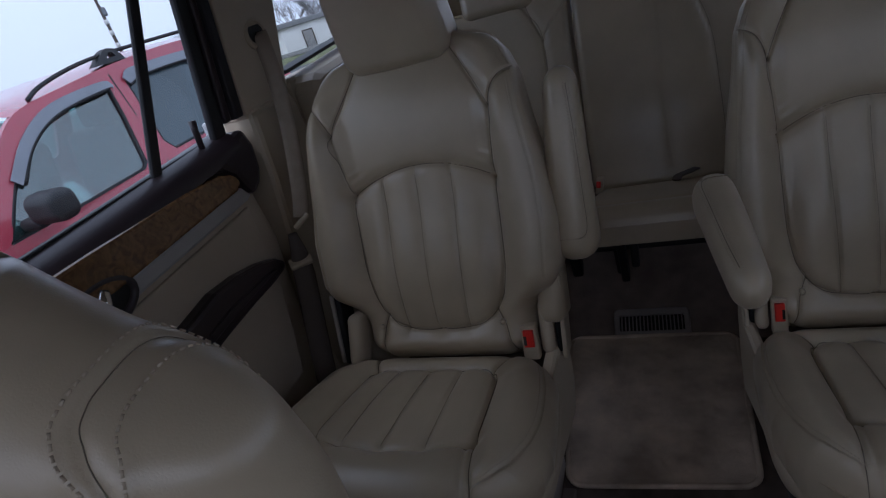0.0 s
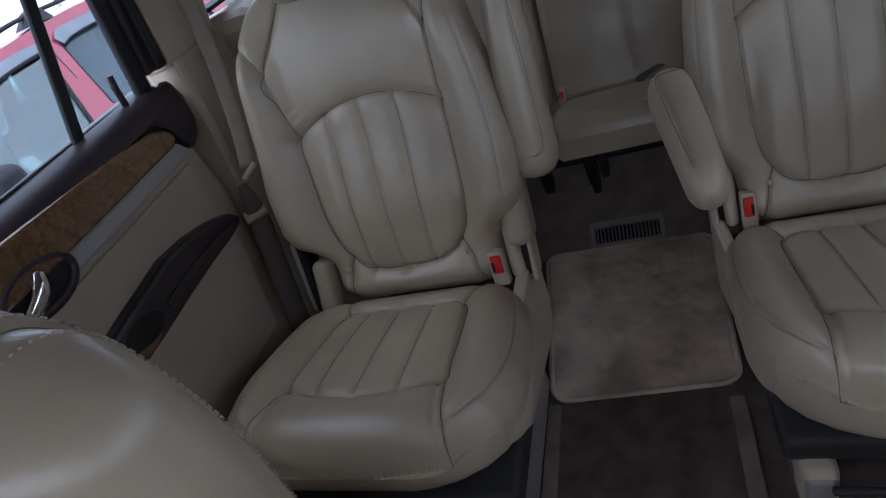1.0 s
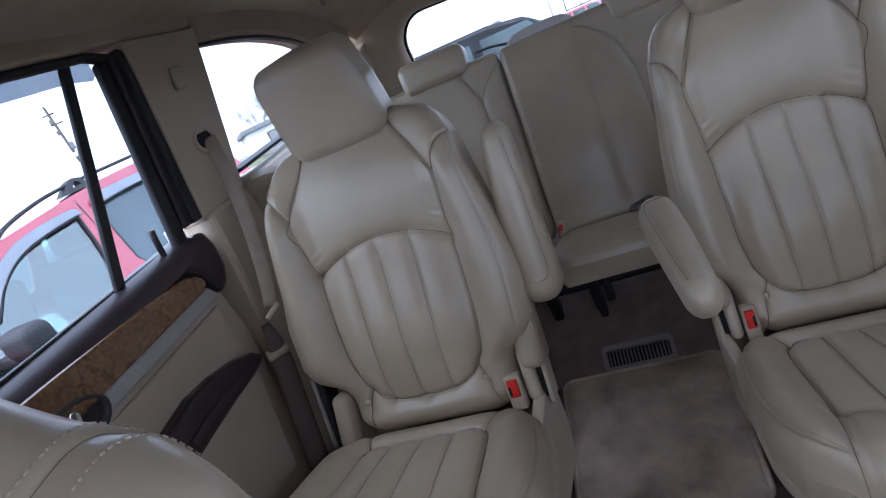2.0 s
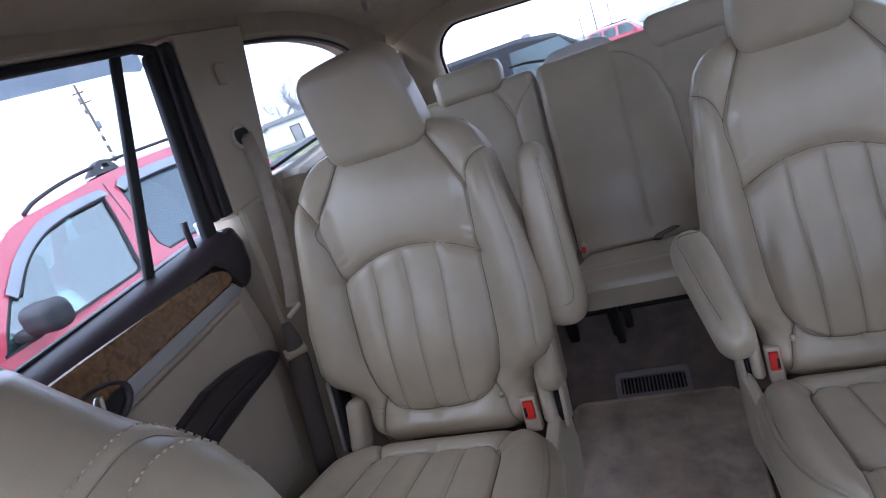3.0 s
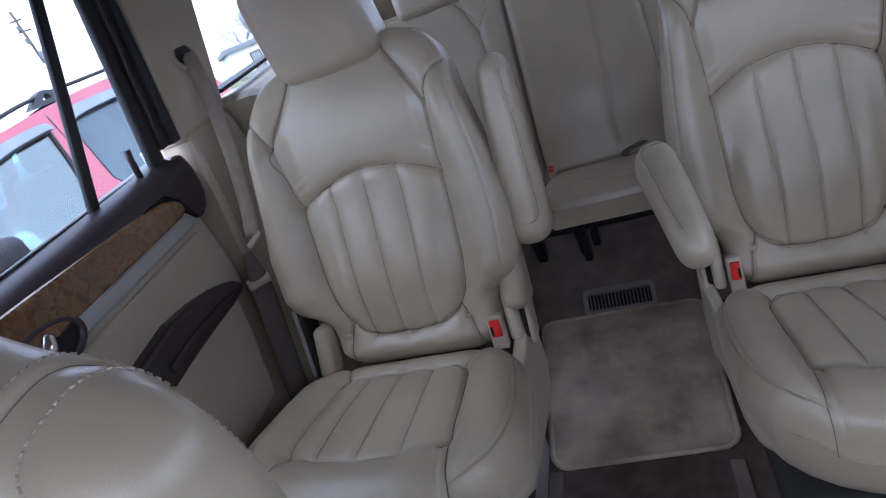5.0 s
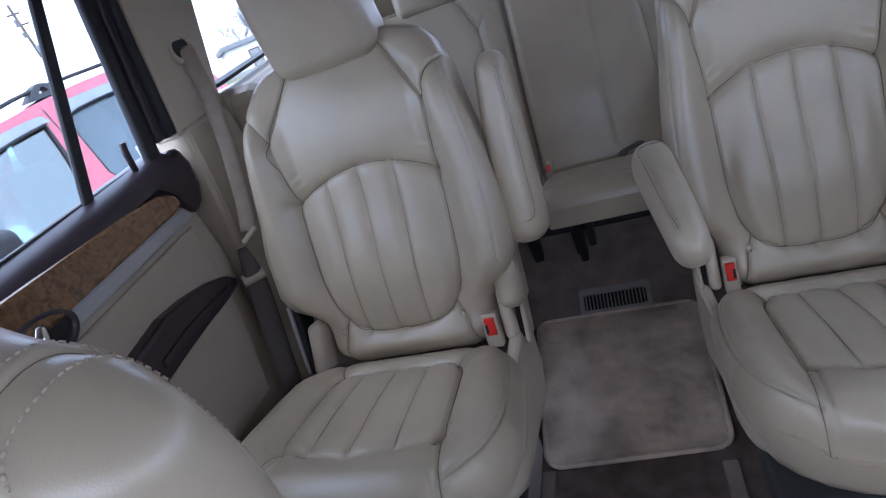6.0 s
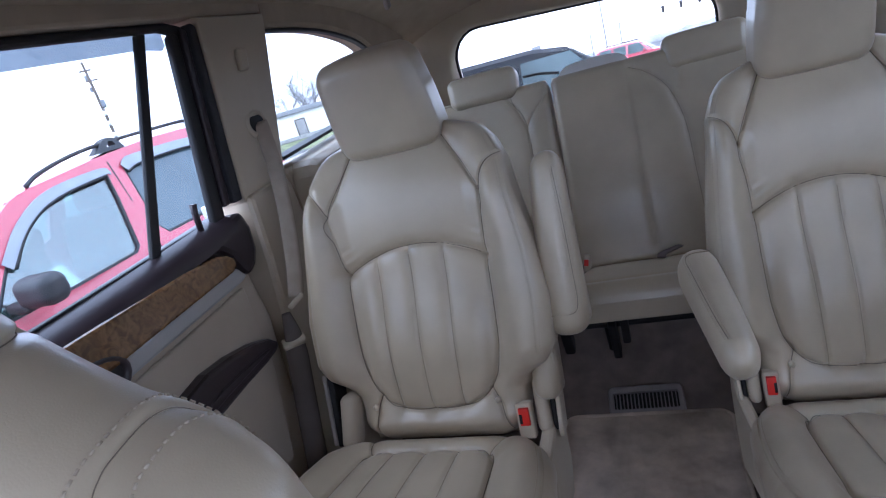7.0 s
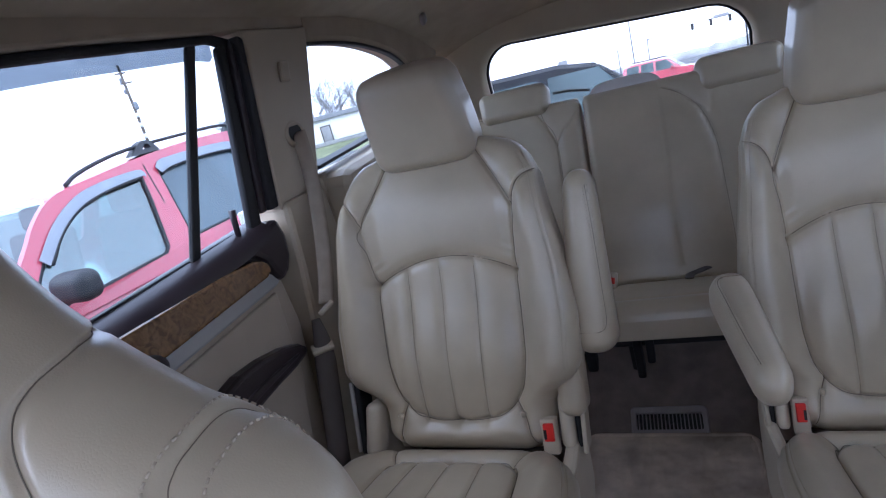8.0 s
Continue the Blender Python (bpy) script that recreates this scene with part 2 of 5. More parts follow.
def padded(parent, names, origin, sdir, ndir, s0, s1, half, depth, R, thick, seams, region, mat, nu=120, ns=150, ends=(True, True), groove=0.0068, puff=0.0058, back_mat="trim", shell="back_shell", mirror=1, cord=0.0009, inset=0.97):
    """An upholstered panel. Across it runs x, along it s, out of it the depth; half(s) is half its width; seams are broken lines in (x, s);
    region(x, s) says which part a face belongs to. Edges roll over by R down to the thickness."""
    e = np.linspace(-1, 1, nu)
    u = np.sign(e) * (1 - (1 - np.abs(e)) ** 1.5)
    q = np.linspace(0, 1, ns)
    q = 0.5 * q + 0.5 * (0.5 - 0.5 * np.cos(math.pi * q))
    s = s0 + (s1 - s0) * q
    hw = np.array([half(x) for x in s])
    X = hw[:, None] * u[None, :]
    S = np.repeat(s[:, None], nu, 1)
    wx = hw[:, None] * (1 - np.abs(u))[None, :]
    ws = np.full_like(X, 1.0)
    if ends[0]:
        ws = np.minimum(ws, S - s0)
    if ends[1]:
        ws = np.minimum(ws, s1 - S)
    rr = np.minimum(np.hypot(np.clip(R - wx, 0, R), np.clip(R - ws, 0, R)), R)
    D = depth(X, S) - (R - np.sqrt(np.maximum(R * R - rr * rr, 0)))
    for line, wgt in seams:
        d = seg_dist(X, S, line)
        D -= wgt * (groove * np.exp(-(d / 0.0032) ** 2) + puff * np.exp(-(d / 0.014) ** 2))
    o, a, b = np.array(origin), np.array(sdir), np.array(ndir)
    V = np.zeros((ns, nu, 3))
    V[..., 0] = X * mirror
    V += o + S[..., None] * a + D[..., None] * b
    flat = V.reshape(-1, 3)
    cx, cs = (X[:-1, :-1] + X[1:, 1:]) / 2, (S[:-1, :-1] + S[1:, 1:]) / 2
    reg = region(cx, cs)
    I = np.arange(ns * nu).reshape(ns, nu)
    quads = np.stack([I[:-1, :-1], I[:-1, 1:], I[1:, 1:], I[1:, :-1]], -1)
    if mirror < 0:
        quads = quads[..., ::-1]
    # shared smooth normals across the parts
    N = np.zeros_like(V)
    du, ds = np.gradient(V, axis=1), np.gradient(V, axis=0)
    N = np.cross(du, ds) * mirror
    N /= np.linalg.norm(N, axis=2, keepdims=True) + 1e-12
    N = N.reshape(-1, 3)
    for rid, name in names.items():
        f = quads[reg == rid]
        if not len(f):
            continue
        used, inv = np.unique(f.ravel(), return_inverse=True)
        ob = mesh_part(name, flat[used], inv.reshape(-1, 4), mat, parent)
        me = ob.data
        if len(me.vertices) == len(used):
            me.normals_split_custom_set_from_vertices([tuple(v) for v in N[used]])
    # sides and back
    loopf = np.concatenate([I[0, :], I[1:, -1], I[-1, -2::-1], I[-2:0:-1, 0]])
    Xl, Sl, Dl = X.ravel()[loopf], S.ravel()[loopf], D.ravel()[loopf]
    n, rings = len(loopf), 7
    rows = []
    for k in range(rings):
        c, sn = math.cos(0.5 * math.pi * k / (rings - 1)), math.sin(0.5 * math.pi * k / (rings - 1))
        P = o + (s0 + (Sl - s0) * (1 - (0.97 - inset) * (1 - c)))[:, None] * a + (Dl + (np.minimum(-thick, Dl - 0.005) - Dl) * sn)[:, None] * b
        P[:, 0] += Xl * mirror * (inset + (1 - inset) * c)
        rows.append(P)
    verts = np.concatenate(rows)
    faces = [(r * n + i, (r + 1) * n + i, (r + 1) * n + (i + 1) % n, r * n + (i + 1) % n) for r in range(rings - 1) for i in range(n)]
    if mirror < 0:
        faces = [f[::-1] for f in faces]
    m = (rings - 1) * n
    faces.append(tuple(range(m, m + n)) if mirror < 0 else tuple(range(m + n - 1, m - 1, -1)))
    mesh_part(shell, verts, faces, back_mat, parent)

    def spot(x, sv, lift=0.0):
        """A place on the padded surface."""
        i = float(np.interp(sv, s, np.arange(ns)))
        w = float(np.interp(sv, s, hw))
        au = min(abs(x) / w, 1.0)
        ev = math.copysign(1 - (1 - au) ** (2 / 3), x)
        j = (ev + 1) / 2 * (nu - 1)
        i0, j0 = min(int(i), ns - 2), min(int(j), nu - 2)
        fi, fj = i - i0, j - j0
        d = (D[i0, j0] * (1 - fi) * (1 - fj) + D[i0 + 1, j0] * fi * (1 - fj) + D[i0, j0 + 1] * (1 - fi) * fj + D[i0 + 1, j0 + 1] * fi * fj) + lift
        p = o + sv * a + d * b
        return (p[0] + x * mirror, p[1], p[2])

    # thin dark cords deepen the shade in the grooves by colour
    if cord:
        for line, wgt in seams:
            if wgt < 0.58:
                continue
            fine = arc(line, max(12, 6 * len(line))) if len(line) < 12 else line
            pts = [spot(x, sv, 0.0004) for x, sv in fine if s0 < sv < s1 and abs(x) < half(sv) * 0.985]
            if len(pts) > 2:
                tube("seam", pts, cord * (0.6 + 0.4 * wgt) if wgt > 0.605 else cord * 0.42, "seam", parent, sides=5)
    return spot


def stitches(name, parent, pts, mat="thread", step=0.006, r=0.0007, lift=0.0006, normal=(0, -1, 0)):
    """A row of raised stitches along points."""
    P = [Vector(p) for p in pts]
    verts, faces = [], []
    nrm = Vector(normal)
    dist = 0.0
    for a, b in zip(P[:-1], P[1:]):
        L = (b - a).length
        while dist < L:
            c = a.lerp(b, dist / L) + nrm * lift
            t = (b - a).normalized()
            s = t.cross(nrm).normalized()
            k = len(verts)
            for end in (-1, 1):
                e = c + t * (end * step * 0.33)
                verts += [e + s * r, e + nrm * r * 1.4, e - s * r]
            faces += [(k, k + 1, k + 4, k + 3), (k + 1, k + 2, k + 5, k + 4), (k, k + 2, k + 1), (k + 3, k + 4, k + 5)]
            dist += step
        dist -= L
    return mesh_part(name, verts, faces, mat, parent)

# ---- the car's shell: floor, walls, ceiling ----
CX = 0.03          # middle of the car
LEAN = 0.06        # how far the glass leans in over its height


def floor_pan():
    fl = thing("floor", "dark grey carpeted floor of a car with seat rails", "floor", kind="structure")
    n = 60
    ys = np.linspace(-1.0, 2.45, 120)
    xs = np.linspace(-0.76, 0.82, n)
    V, F = [], []
    for y in ys:
        for x in xs:
            z = 0.0 if y < 1.385 else min((y - 1.385) * 0.62, 0.16)
            z += 0.002 * noise.noise((x * 25, y * 25, 0))
            if y < 1.36:
                c = abs(x + 0.0)
                z += 0.012 * float(sstep(0.155, 0.165, c) - sstep(0.185, 0.2, c))
            V.append((x, y, z))
    for i in range(len(ys) - 1):
        for j in range(n - 1):
            a = i * n + j
            F.append((a, a + 1, a + n + 1, a + n))
    cut = int(np.searchsorted(ys, 1.385))
    mesh_part("carpet", V[:cut * n], [f for f in F if max(f) < cut * n], "carpet", fl)
    mesh_part("riser", V[(cut - 1) * n:], [tuple(i - (cut - 1) * n for i in f) for f in F if min(f) >= (cut - 1) * n], "felt", fl)
    prism("floor_pan", [(-0.78, -1.0), (0.84, -1.0), (0.84, 2.5), (-0.78, 2.5)], -0.16, -0.02, 2, "steel", fl, bevel=0)
    # seat rails
    for x in (-0.225, -0.545, 0.255, 0.60):
        for side in (-1, 1):
            rbox("rail_lip", (0.008, 0.62, 0.022), 0.003, "felt", fl, pose(x + side * 0.019, 0.72, 0.009), inner=2, k=2)
        rbox("rail_slot", (0.028, 0.60, 0.010), 0.003, "slot", fl, pose(x, 0.72, 0.005), inner=2, k=2)
    # step covers of the rails beside the aisle
    for sx in (-1, 1):
        rbox("rail_cover", (0.03, 0.34, 0.012), 0.005, "felt", fl, pose(sx * 0.172 + 0.005, 0.72, 0.008), inner=2, k=2)
    return fl


def aisle_mat():
    ob = thing("floor_mat", "taupe carpet pile mat with bound edge in the aisle", "mat")
    R = 0.035

    def corner(cx, cy, a0):
        return [(cx + R * math.cos(radians(a0 + i * 15)), cy + R * math.sin(radians(a0 + i * 15))) for i in range(7)]

    x0, x1, y0, y1 = -0.197, 0.192, 0.915, 1.383

    def shaped(p):
        """Narrower and slightly askew towards the front."""
        f = (y1 - p[1]) / (y1 - y0)
        x = p[0] + (0.026 * f - 0.020 * (1 - f)) * (x1 - p[0]) / (x1 - x0) + 0.010 * (p[0] - x0) / (x1 - x0) * (1 - f)
        return (x, p[1] + 0.026 * f * (p[0] - 0.1) / 0.4, *p[2:])

    out = [shaped(p) for p in corner(x1 - R, y1 - R, 0) + corner(x0 + R, y1 - R, 90) + corner(x0 + R, y0 + R, 180) + corner(x1 - R, y0 + R, 270)]
    n = 110
    V, F = [], []
    xs, ys = np.linspace(x0 + 0.012, x1 - 0.012, n), np.linspace(y0 + 0.012, y1 - 0.012, n)
    for y in ys:
        for x in xs:
            V.append(shaped((x, y, 0.0165 + 0.0035 * noise.noise((x * 14, y * 14, 3)) + 0.0022 * noise.noise((x * 45, y * 45, 7)) + 0.0012 * noise.noise((x * 130, y * 130, 1)))))
    for i in range(n - 1):
        for j in range(n - 1):
            a = i * n + j
            F.append((a, a + 1, a + n + 1, a + n))
    mesh_part("mat_top", V, F, "mat", ob)
    prism("backing", out, 0.002, 0.0125, 2, "mat", ob, bevel=0.004)
    tube("binding", [(p[0], p[1], 0.012) for p in out], 0.006, "mat", ob, sides=8, closed=True)
    return ob


def floor_vent():
    """Heater outlet in the slope below the rear bench."""
    at = Matrix.Translation((0.0, 1.42, 0.026)) @ pose(0, 0, 0, 31.8, 0, 0)
    ob = thing("air_vent", "taupe plastic floor air vent with dark slats", "vent", at=at)
    w, h = 0.098, 0.042
    bm = bmesh.new()
    # frame as a ring
    def ring(a, b, r, z):
        pts = []
        for cx, cy, a0 in ((a - r, b - r, 0), (-a + r, b - r, 90), (-a + r, -b + r, 180), (a - r, -b + r, 270)):
            pts += [bm.verts.new((cx + r * math.cos(radians(a0 + 22.5 * i)), cy + r * math.sin(radians(a0 + 22.5 * i)), z)) for i in range(5)]
        return pts
    rings = [ring(w, h, 0.014, -0.01), ring(w, h, 0.014, 0.006), ring(w - 0.004, h - 0.004, 0.012, 0.010), ring(w - 0.014, h - 0.018, 0.006, 0.009), ring(w - 0.015, h - 0.019, 0.006, -0.004)]
    for a, b in zip(rings[:-1], rings[1:]):
        for i in range(20):
            bm.faces.new((a[i], a[(i + 1) % 20], b[(i + 1) % 20], b[i]))
    part("vent_frame", bm, "vent", ob, smooth=False)
    prism("duct", [(-w + 0.012, -h + 0.015), (w - 0.012, -h + 0.015), (w - 0.012, h - 0.015), (-w + 0.012, h - 0.015)], -0.006, -0.002, 2, "slot", ob, bevel=0)
    base = None
    for i in range(17):
        x = -w + 0.021 + i * (2 * w - 0.042) / 16
        if base is None:
            base = rbox("slat", (0.0028, 2 * h - 0.036, 0.010), 0.001, "vent", ob, inner=1, k=1)
            base.location = (x, 0, 0.002)
        else:
            s = base.copy()
            scene.collection.objects.link(s)
            s.location = (x, 0, 0.002)
    return ob


def side_wall(sign):
    """One long side of the car: door with window, pillar, quarter window and lower trim. sign -1: the side with the open view."""
    def X(x):
        return x if sign < 0 else 2 * CX - x

    def box_x(a, b):
        return tuple(sorted((X(a), X(b))))

    def leaning(ob):
        for v in ob.data.vertices:
            v.co.x += -sign * LEAN * max(0.0, (v.co.z - 0.86)) / 0.36
        return ob

    def px(name, outline, a, b, mat, parent, label="", bevel=0.004, lean=False):
        lo, hi = box_x(a, b)
        ob = prism(name, outline, lo, hi, 0, mat, parent, label, bevel)
        return leaning(ob) if lean else ob

    door = thing("car_door", "beige rear car door with walnut burl trim and closed window", "car door", kind="structure")
    # body of the panel
    px("door_panel", [(0.42, 0.02), (0.96, 0.02), (1.0, 0.30), (1.045, 0.60), (1.03, 0.735), (0.42, 0.735)], -0.735, -0.79, "panel", door, bevel=0.006)
    px("panel_insert", [(0.45, 0.30), (0.93, 0.30), (0.985, 0.50), (0.995, 0.695), (0.45, 0.665)], -0.727, -0.737, "panel", door, bevel=0.008)
    px("outer_skin", [(0.40, -0.32), (1.1, -0.32), (1.1, 0.79), (0.40, 0.765)], -0.80, -0.84, "car_white", door, bevel=0.004)
    # dark shoulder under the glass
    px("shoulder", [(0.42, 0.765), (0.40, 0.790), (0.95, 0.820), (1.065, 0.842), (1.078, 0.80), (1.07, 0.75), (1.05, 0.722), (1.02, 0.707), (1.004, 0.73), (0.990, 0.765), (0.96, 0.790)], -0.716, -0.80, "dark", door, bevel=0.022)
    V, F = [], []
    ys = np.linspace(0.40, 1.035, 40)
    for y in ys:
        z0 = 0.813 + 0.036 * (y - 0.40) / 0.635
        drop = 0.050 - 0.012 * float(sstep(0.93, 1.03, y))
        for k in range(13):
            a = radians(-8 + 98 * k / 12)
            V.append((X(-0.768 + 0.057 * math.sin(a)), y, z0 - drop + drop * math.cos(a)))
    for i in range(len(ys) - 1):
        for k in range(12):
            q = (i * 13 + k, i * 13 + k + 1, (i + 1) * 13 + k + 1, (i + 1) * 13 + k)
            F.append(q if sign < 0 else q[::-1])
    mesh_part("sill_pad", V, F, "dark", door)
    px("weather_strip", [(0.40, 0.815), (1.04, 0.842), (1.04, 0.847), (0.40, 0.820)], -0.752, -0.765, "black", door, bevel=0.002)
    px("wood_trim", [(0.42, 0.715), (0.664, 0.724), (0.90, 0.736), (0.965, 0.739), (0.984, 0.748), (0.982, 0.764), (0.966, 0.777), (0.94, 0.786), (0.85, 0.793), (0.62, 0.795), (0.42, 0.793)], -0.708, -0.75, "wood", door, "glossy walnut burl strip", bevel=0.006)
    px("silver_strip", [(0.42, 0.672), (0.69, 0.690), (0.995, 0.706), (1.014, 0.712), (0.992, 0.740), (0.965, 0.738), (0.90, 0.735), (0.664, 0.723), (0.42, 0.714)], -0.722, -0.75, "silver", door, "satin silver strip", bevel=0.006)
    # release handle in its bowl
    bowl = []
    for i in range(24):
        a = 2 * math.pi * i / 24
        bowl.append((X(-0.716), 0.605 + 0.062 * math.cos(a), 0.716 + 0.034 * math.sin(a)))
    bezel = tube("handle_bezel", bowl, 0.009, "dark", door, closed=True, up=(1, 0, 0))
    px("handle_bowl", [(0.605 + 0.058 * math.cos(2 * math.pi * i / 20), 0.716 + 0.031 * math.sin(2 * math.pi * i / 20)) for i in range(20)], -0.7125, -0.73, "slot", bezel, bevel=0.001)
    tube("door_handle", arc([(X(-0.706), 0.556, 0.694), (X(-0.699), 0.585, 0.708), (X(-0.699), 0.602, 0.722), (X(-0.706), 0.616, 0.737)], 12), [0.009 + 0.004 * math.sin(i / 12 * 3.1) for i in range(13)], "chrome", bezel, "chrome release lever", flat=0.6, up=(1, 0, 0))
    # pull with cup hollow
    cup = px("pull_cup", [(0.60, 0.535), (0.623, 0.515), (0.692, 0.520), (0.781, 0.529), (0.869, 0.535), (0.94, 0.537), (0.985, 0.543), (0.997, 0.556), (0.975, 0.576), (0.93, 0.592), (0.86, 0.607), (0.79, 0.613), (0.727, 0.604), (0.665, 0.596), (0.616, 0.588), (0.598, 0.565)], -0.697, -0.735, "dark", door, bevel=0.012)
    ring = [(X(-0.6965), 0.664 + 0.049 * math.cos(a), 0.556 + 0.0255 * math.sin(a)) for a in np.linspace(radians(185), radians(300), 20)]
    tube("cup_liner", ring, [0.001 + 0.006 * math.sin(math.pi * k / 19) for k in range(20)], "amber", cup, "tan liner of the pull cup", up=(1, 0, 0))
    # flat black disc paints the shade of the hollow
    px("cup_hollow", [(0.664 + 0.047 * math.cos(2 * math.pi * i / 24), 0.556 + 0.024 * math.sin(2 * math.pi * i / 24)) for i in range(24)], -0.6955, -0.70, "slot", cup, bevel=0.001)
    px("pull_grip", [(0.73, 0.545), (0.80, 0.552), (0.90, 0.556), (0.955, 0.558), (0.955, 0.564), (0.90, 0.568), (0.80, 0.570), (0.73, 0.562)], -0.692, -0.70, "dark", cup, bevel=0.003)
    # window frame
    px("frame_top", [(0.40, 1.180), (0.70, 1.194), (1.0, 1.203), (1.055, 1.19), (1.062, 1.210), (1.02, 1.218), (0.70, 1.210), (0.40, 1.196)], -0.734, -0.750, "black", door, bevel=0.006, lean=True)
    px("roof_edge", [(0.40, 1.197), (0.70, 1.211), (1.05, 1.220), (1.31, 1.223), (1.31, 1.33), (0.40, 1.33)], -0.715, -0.78, "liner", door, bevel=0.006, lean=True)
    px("frame_rear", [(0.998, 0.835), (1.035, 0.835), (1.046, 1.195), (1.034, 1.202), (1.020, 1.195)], -0.734, -0.752, "black", door, bevel=0.006, lean=True)
    px("frame_channel", [(1.037, 0.86), (1.056, 0.86), (1.061, 1.2), (1.048, 1.206)], -0.726, -0.745, "dark", door, bevel=0.004, lean=True)
    px("frame_seal", [(1.058, 0.86), (1.086, 0.86), (1.079, 1.205), (1.063, 1.212)], -0.716, -0.745, "black", door, bevel=0.004, lean=True)
    px("divider_bar", [(0.828, 0.83), (0.853, 0.83), (0.976, 1.205), (0.952, 1.205)], -0.745, -0.757, "black", door, bevel=0.005, lean=True)
    px("rain_guard", [(0.40, 1.156), (0.70, 1.173), (0.985, 1.183), (1.040, 1.178), (1.05, 1.186), (1.045, 1.225), (0.40, 1.235)], -0.775, -0.779, "guard", door, bevel=0.001, lean=True)
    g = px("window_pane", [(0.40, 0.80), (1.05, 0.82), (1.06, 1.21), (0.40, 1.21)], -0.752, -0.756, "tint", door, bevel=0, lean=True)
    g.visible_shadow = False
    tube("lock_knob", [(X(-0.742), 0.962, 0.835), (X(-0.740), 0.964, 0.874), (X(-0.739), 0.966, 0.892)], [0.006, 0.0065, 0.008], "dark", door, "black lock pin", sides=10)

    # pillar behind the door
    pil = thing("pillar_trim", "beige plastic pillar with belt slot behind the rear door", "trim", kind="structure")
    px("upper_cover", [(1.086, 0.85), (1.26, 0.87), (1.262, 0.90), (1.31, 1.195), (1.312, 1.222), (1.066, 1.219), (1.080, 1.212)], -0.712, -0.78, "trim", pil, bevel=0.010, lean=True)
    px("lower_cover", [(1.0, 0.02), (1.30, 0.02), (1.26, 0.84), (1.245, 0.868), (1.09, 0.862), (1.075, 0.72), (1.05, 0.58), (1.005, 0.30)], -0.700, -0.79, "trim", pil, bevel=0.012)
    px("badge_cap", [(1.17, 1.11), (1.205, 1.11), (1.207, 1.155), (1.172, 1.155)], -0.703, -0.715, "trim", pil, bevel=0.006, lean=True)
    ring = [(X(-0.690), 1.19 + 0.032 * math.cos(2 * math.pi * i / 20), 1.0 + 0.026 * math.sin(2 * math.pi * i / 20)) for i in range(20)]
    tube("slot_bezel", ring, 0.007, "trim", pil, closed=True, up=(1, 0, 0))
    # flat black plate paints the dark inside of the slot
    px("slot_hole", [(1.19 + 0.030 * math.cos(2 * math.pi * i / 20), 1.0 + 0.023 * math.sin(2 * math.pi * i / 20)) for i in range(20)], -0.686, -0.70, "slot", pil, bevel=0.001)

    belt = thing("seat_belt", "tan seat belt webbing hanging along the pillar", "seat belt")
    up = [(X(-0.684), 1.195, 1.0), (X(-0.676), 1.185, 0.985), (X(-0.666), 1.165, 0.90), (X(-0.658), 1.13, 0.80), (X(-0.65), 1.075, 0.69), (X(-0.648), 1.04, 0.635)]
    tube("webbing", arc(up, 30), 0.0185, "belt", belt, sides=8, flat=0.07, up=(0.6, -0.8, 0))
    rbox("guide_loop", (0.014, 0.042, 0.010), 0.004, "trim", belt, pose(X(-0.648), 1.035, 0.628, 25, 0, 40 * sign), inner=2, k=2)
    # dark strip drawn where the lower pillar's side lies in shadow
    low = [(X(-0.690), 1.04, 0.60), (X(-0.672), 1.01, 0.545), (X(-0.668), 0.968, 0.43), (X(-0.670), 0.93, 0.30), (X(-0.675), 0.90, 0.16), (X(-0.675), 0.89, 0.03)]
    tube("pillar_shade_strip", arc(low, 36), [0.010 + 0.014 * min(1.0, k / 9) for k in range(37)], "strap_shade", belt, "brown strip for the shaded side of the lower pillar", sides=14, flat=0.45, up=(0.6, -0.8, 0))
    rbox("strip_clip", (0.052, 0.030, 0.013), 0.005, "trim", belt, pose(X(-0.672), 1.008, 0.545, 20, 0, -40 * sign), inner=2, k=2)

    # quarter panel and window behind the pillar
    q = thing("wall_quarter" + ("_right" if sign < 0 else "_left"), "beige rear quarter trim with fixed window", "wall", kind="structure")
    px("lower_trim", [(1.26, 0.0), (2.46, 0.0), (2.46, 0.86), (1.9, 0.875), (1.262, 0.885)], -0.70, -0.80, "trim", q, bevel=0.02)
    px("arm_ledge", [(1.30, 0.52), (2.2, 0.50), (2.2, 0.60), (1.32, 0.62)], -0.60, -0.71, "trim", q, bevel=0.03)
    px("window_rail", [(1.27, 0.70), (2.05, 0.70), (2.05, 0.922), (1.27, 0.880)], -0.62, -0.775, "trim", q, bevel=0.035)
    px("window_seal", [(1.27, 0.898), (2.0, 0.938), (2.0, 0.946), (1.27, 0.907)], -0.71, -0.76, "black", q, bevel=0.002, lean=True)
    px("window_header", [tuple(p) for p in arc([(1.31, 1.19), (1.45, 1.188), (1.6, 1.178), (1.75, 1.155), (1.85, 1.13), (1.93, 1.095), (2.0, 1.05)], 24)] + [(2.2, 1.0), (2.3, 1.30), (1.30, 1.30)], -0.712, -0.78, "liner", q, bevel=0.012, lean=True)
    edge = arc([(1.31, 1.189), (1.45, 1.187), (1.6, 1.177), (1.75, 1.154), (1.85, 1.129), (1.93, 1.094), (2.0, 1.049)], 24)
    px("header_seal", [(a, b - 0.006) for a, b in edge] + [(a, b + 0.002) for a, b in edge[::-1]], -0.718, -0.735, "black", q, bevel=0.002, lean=True)
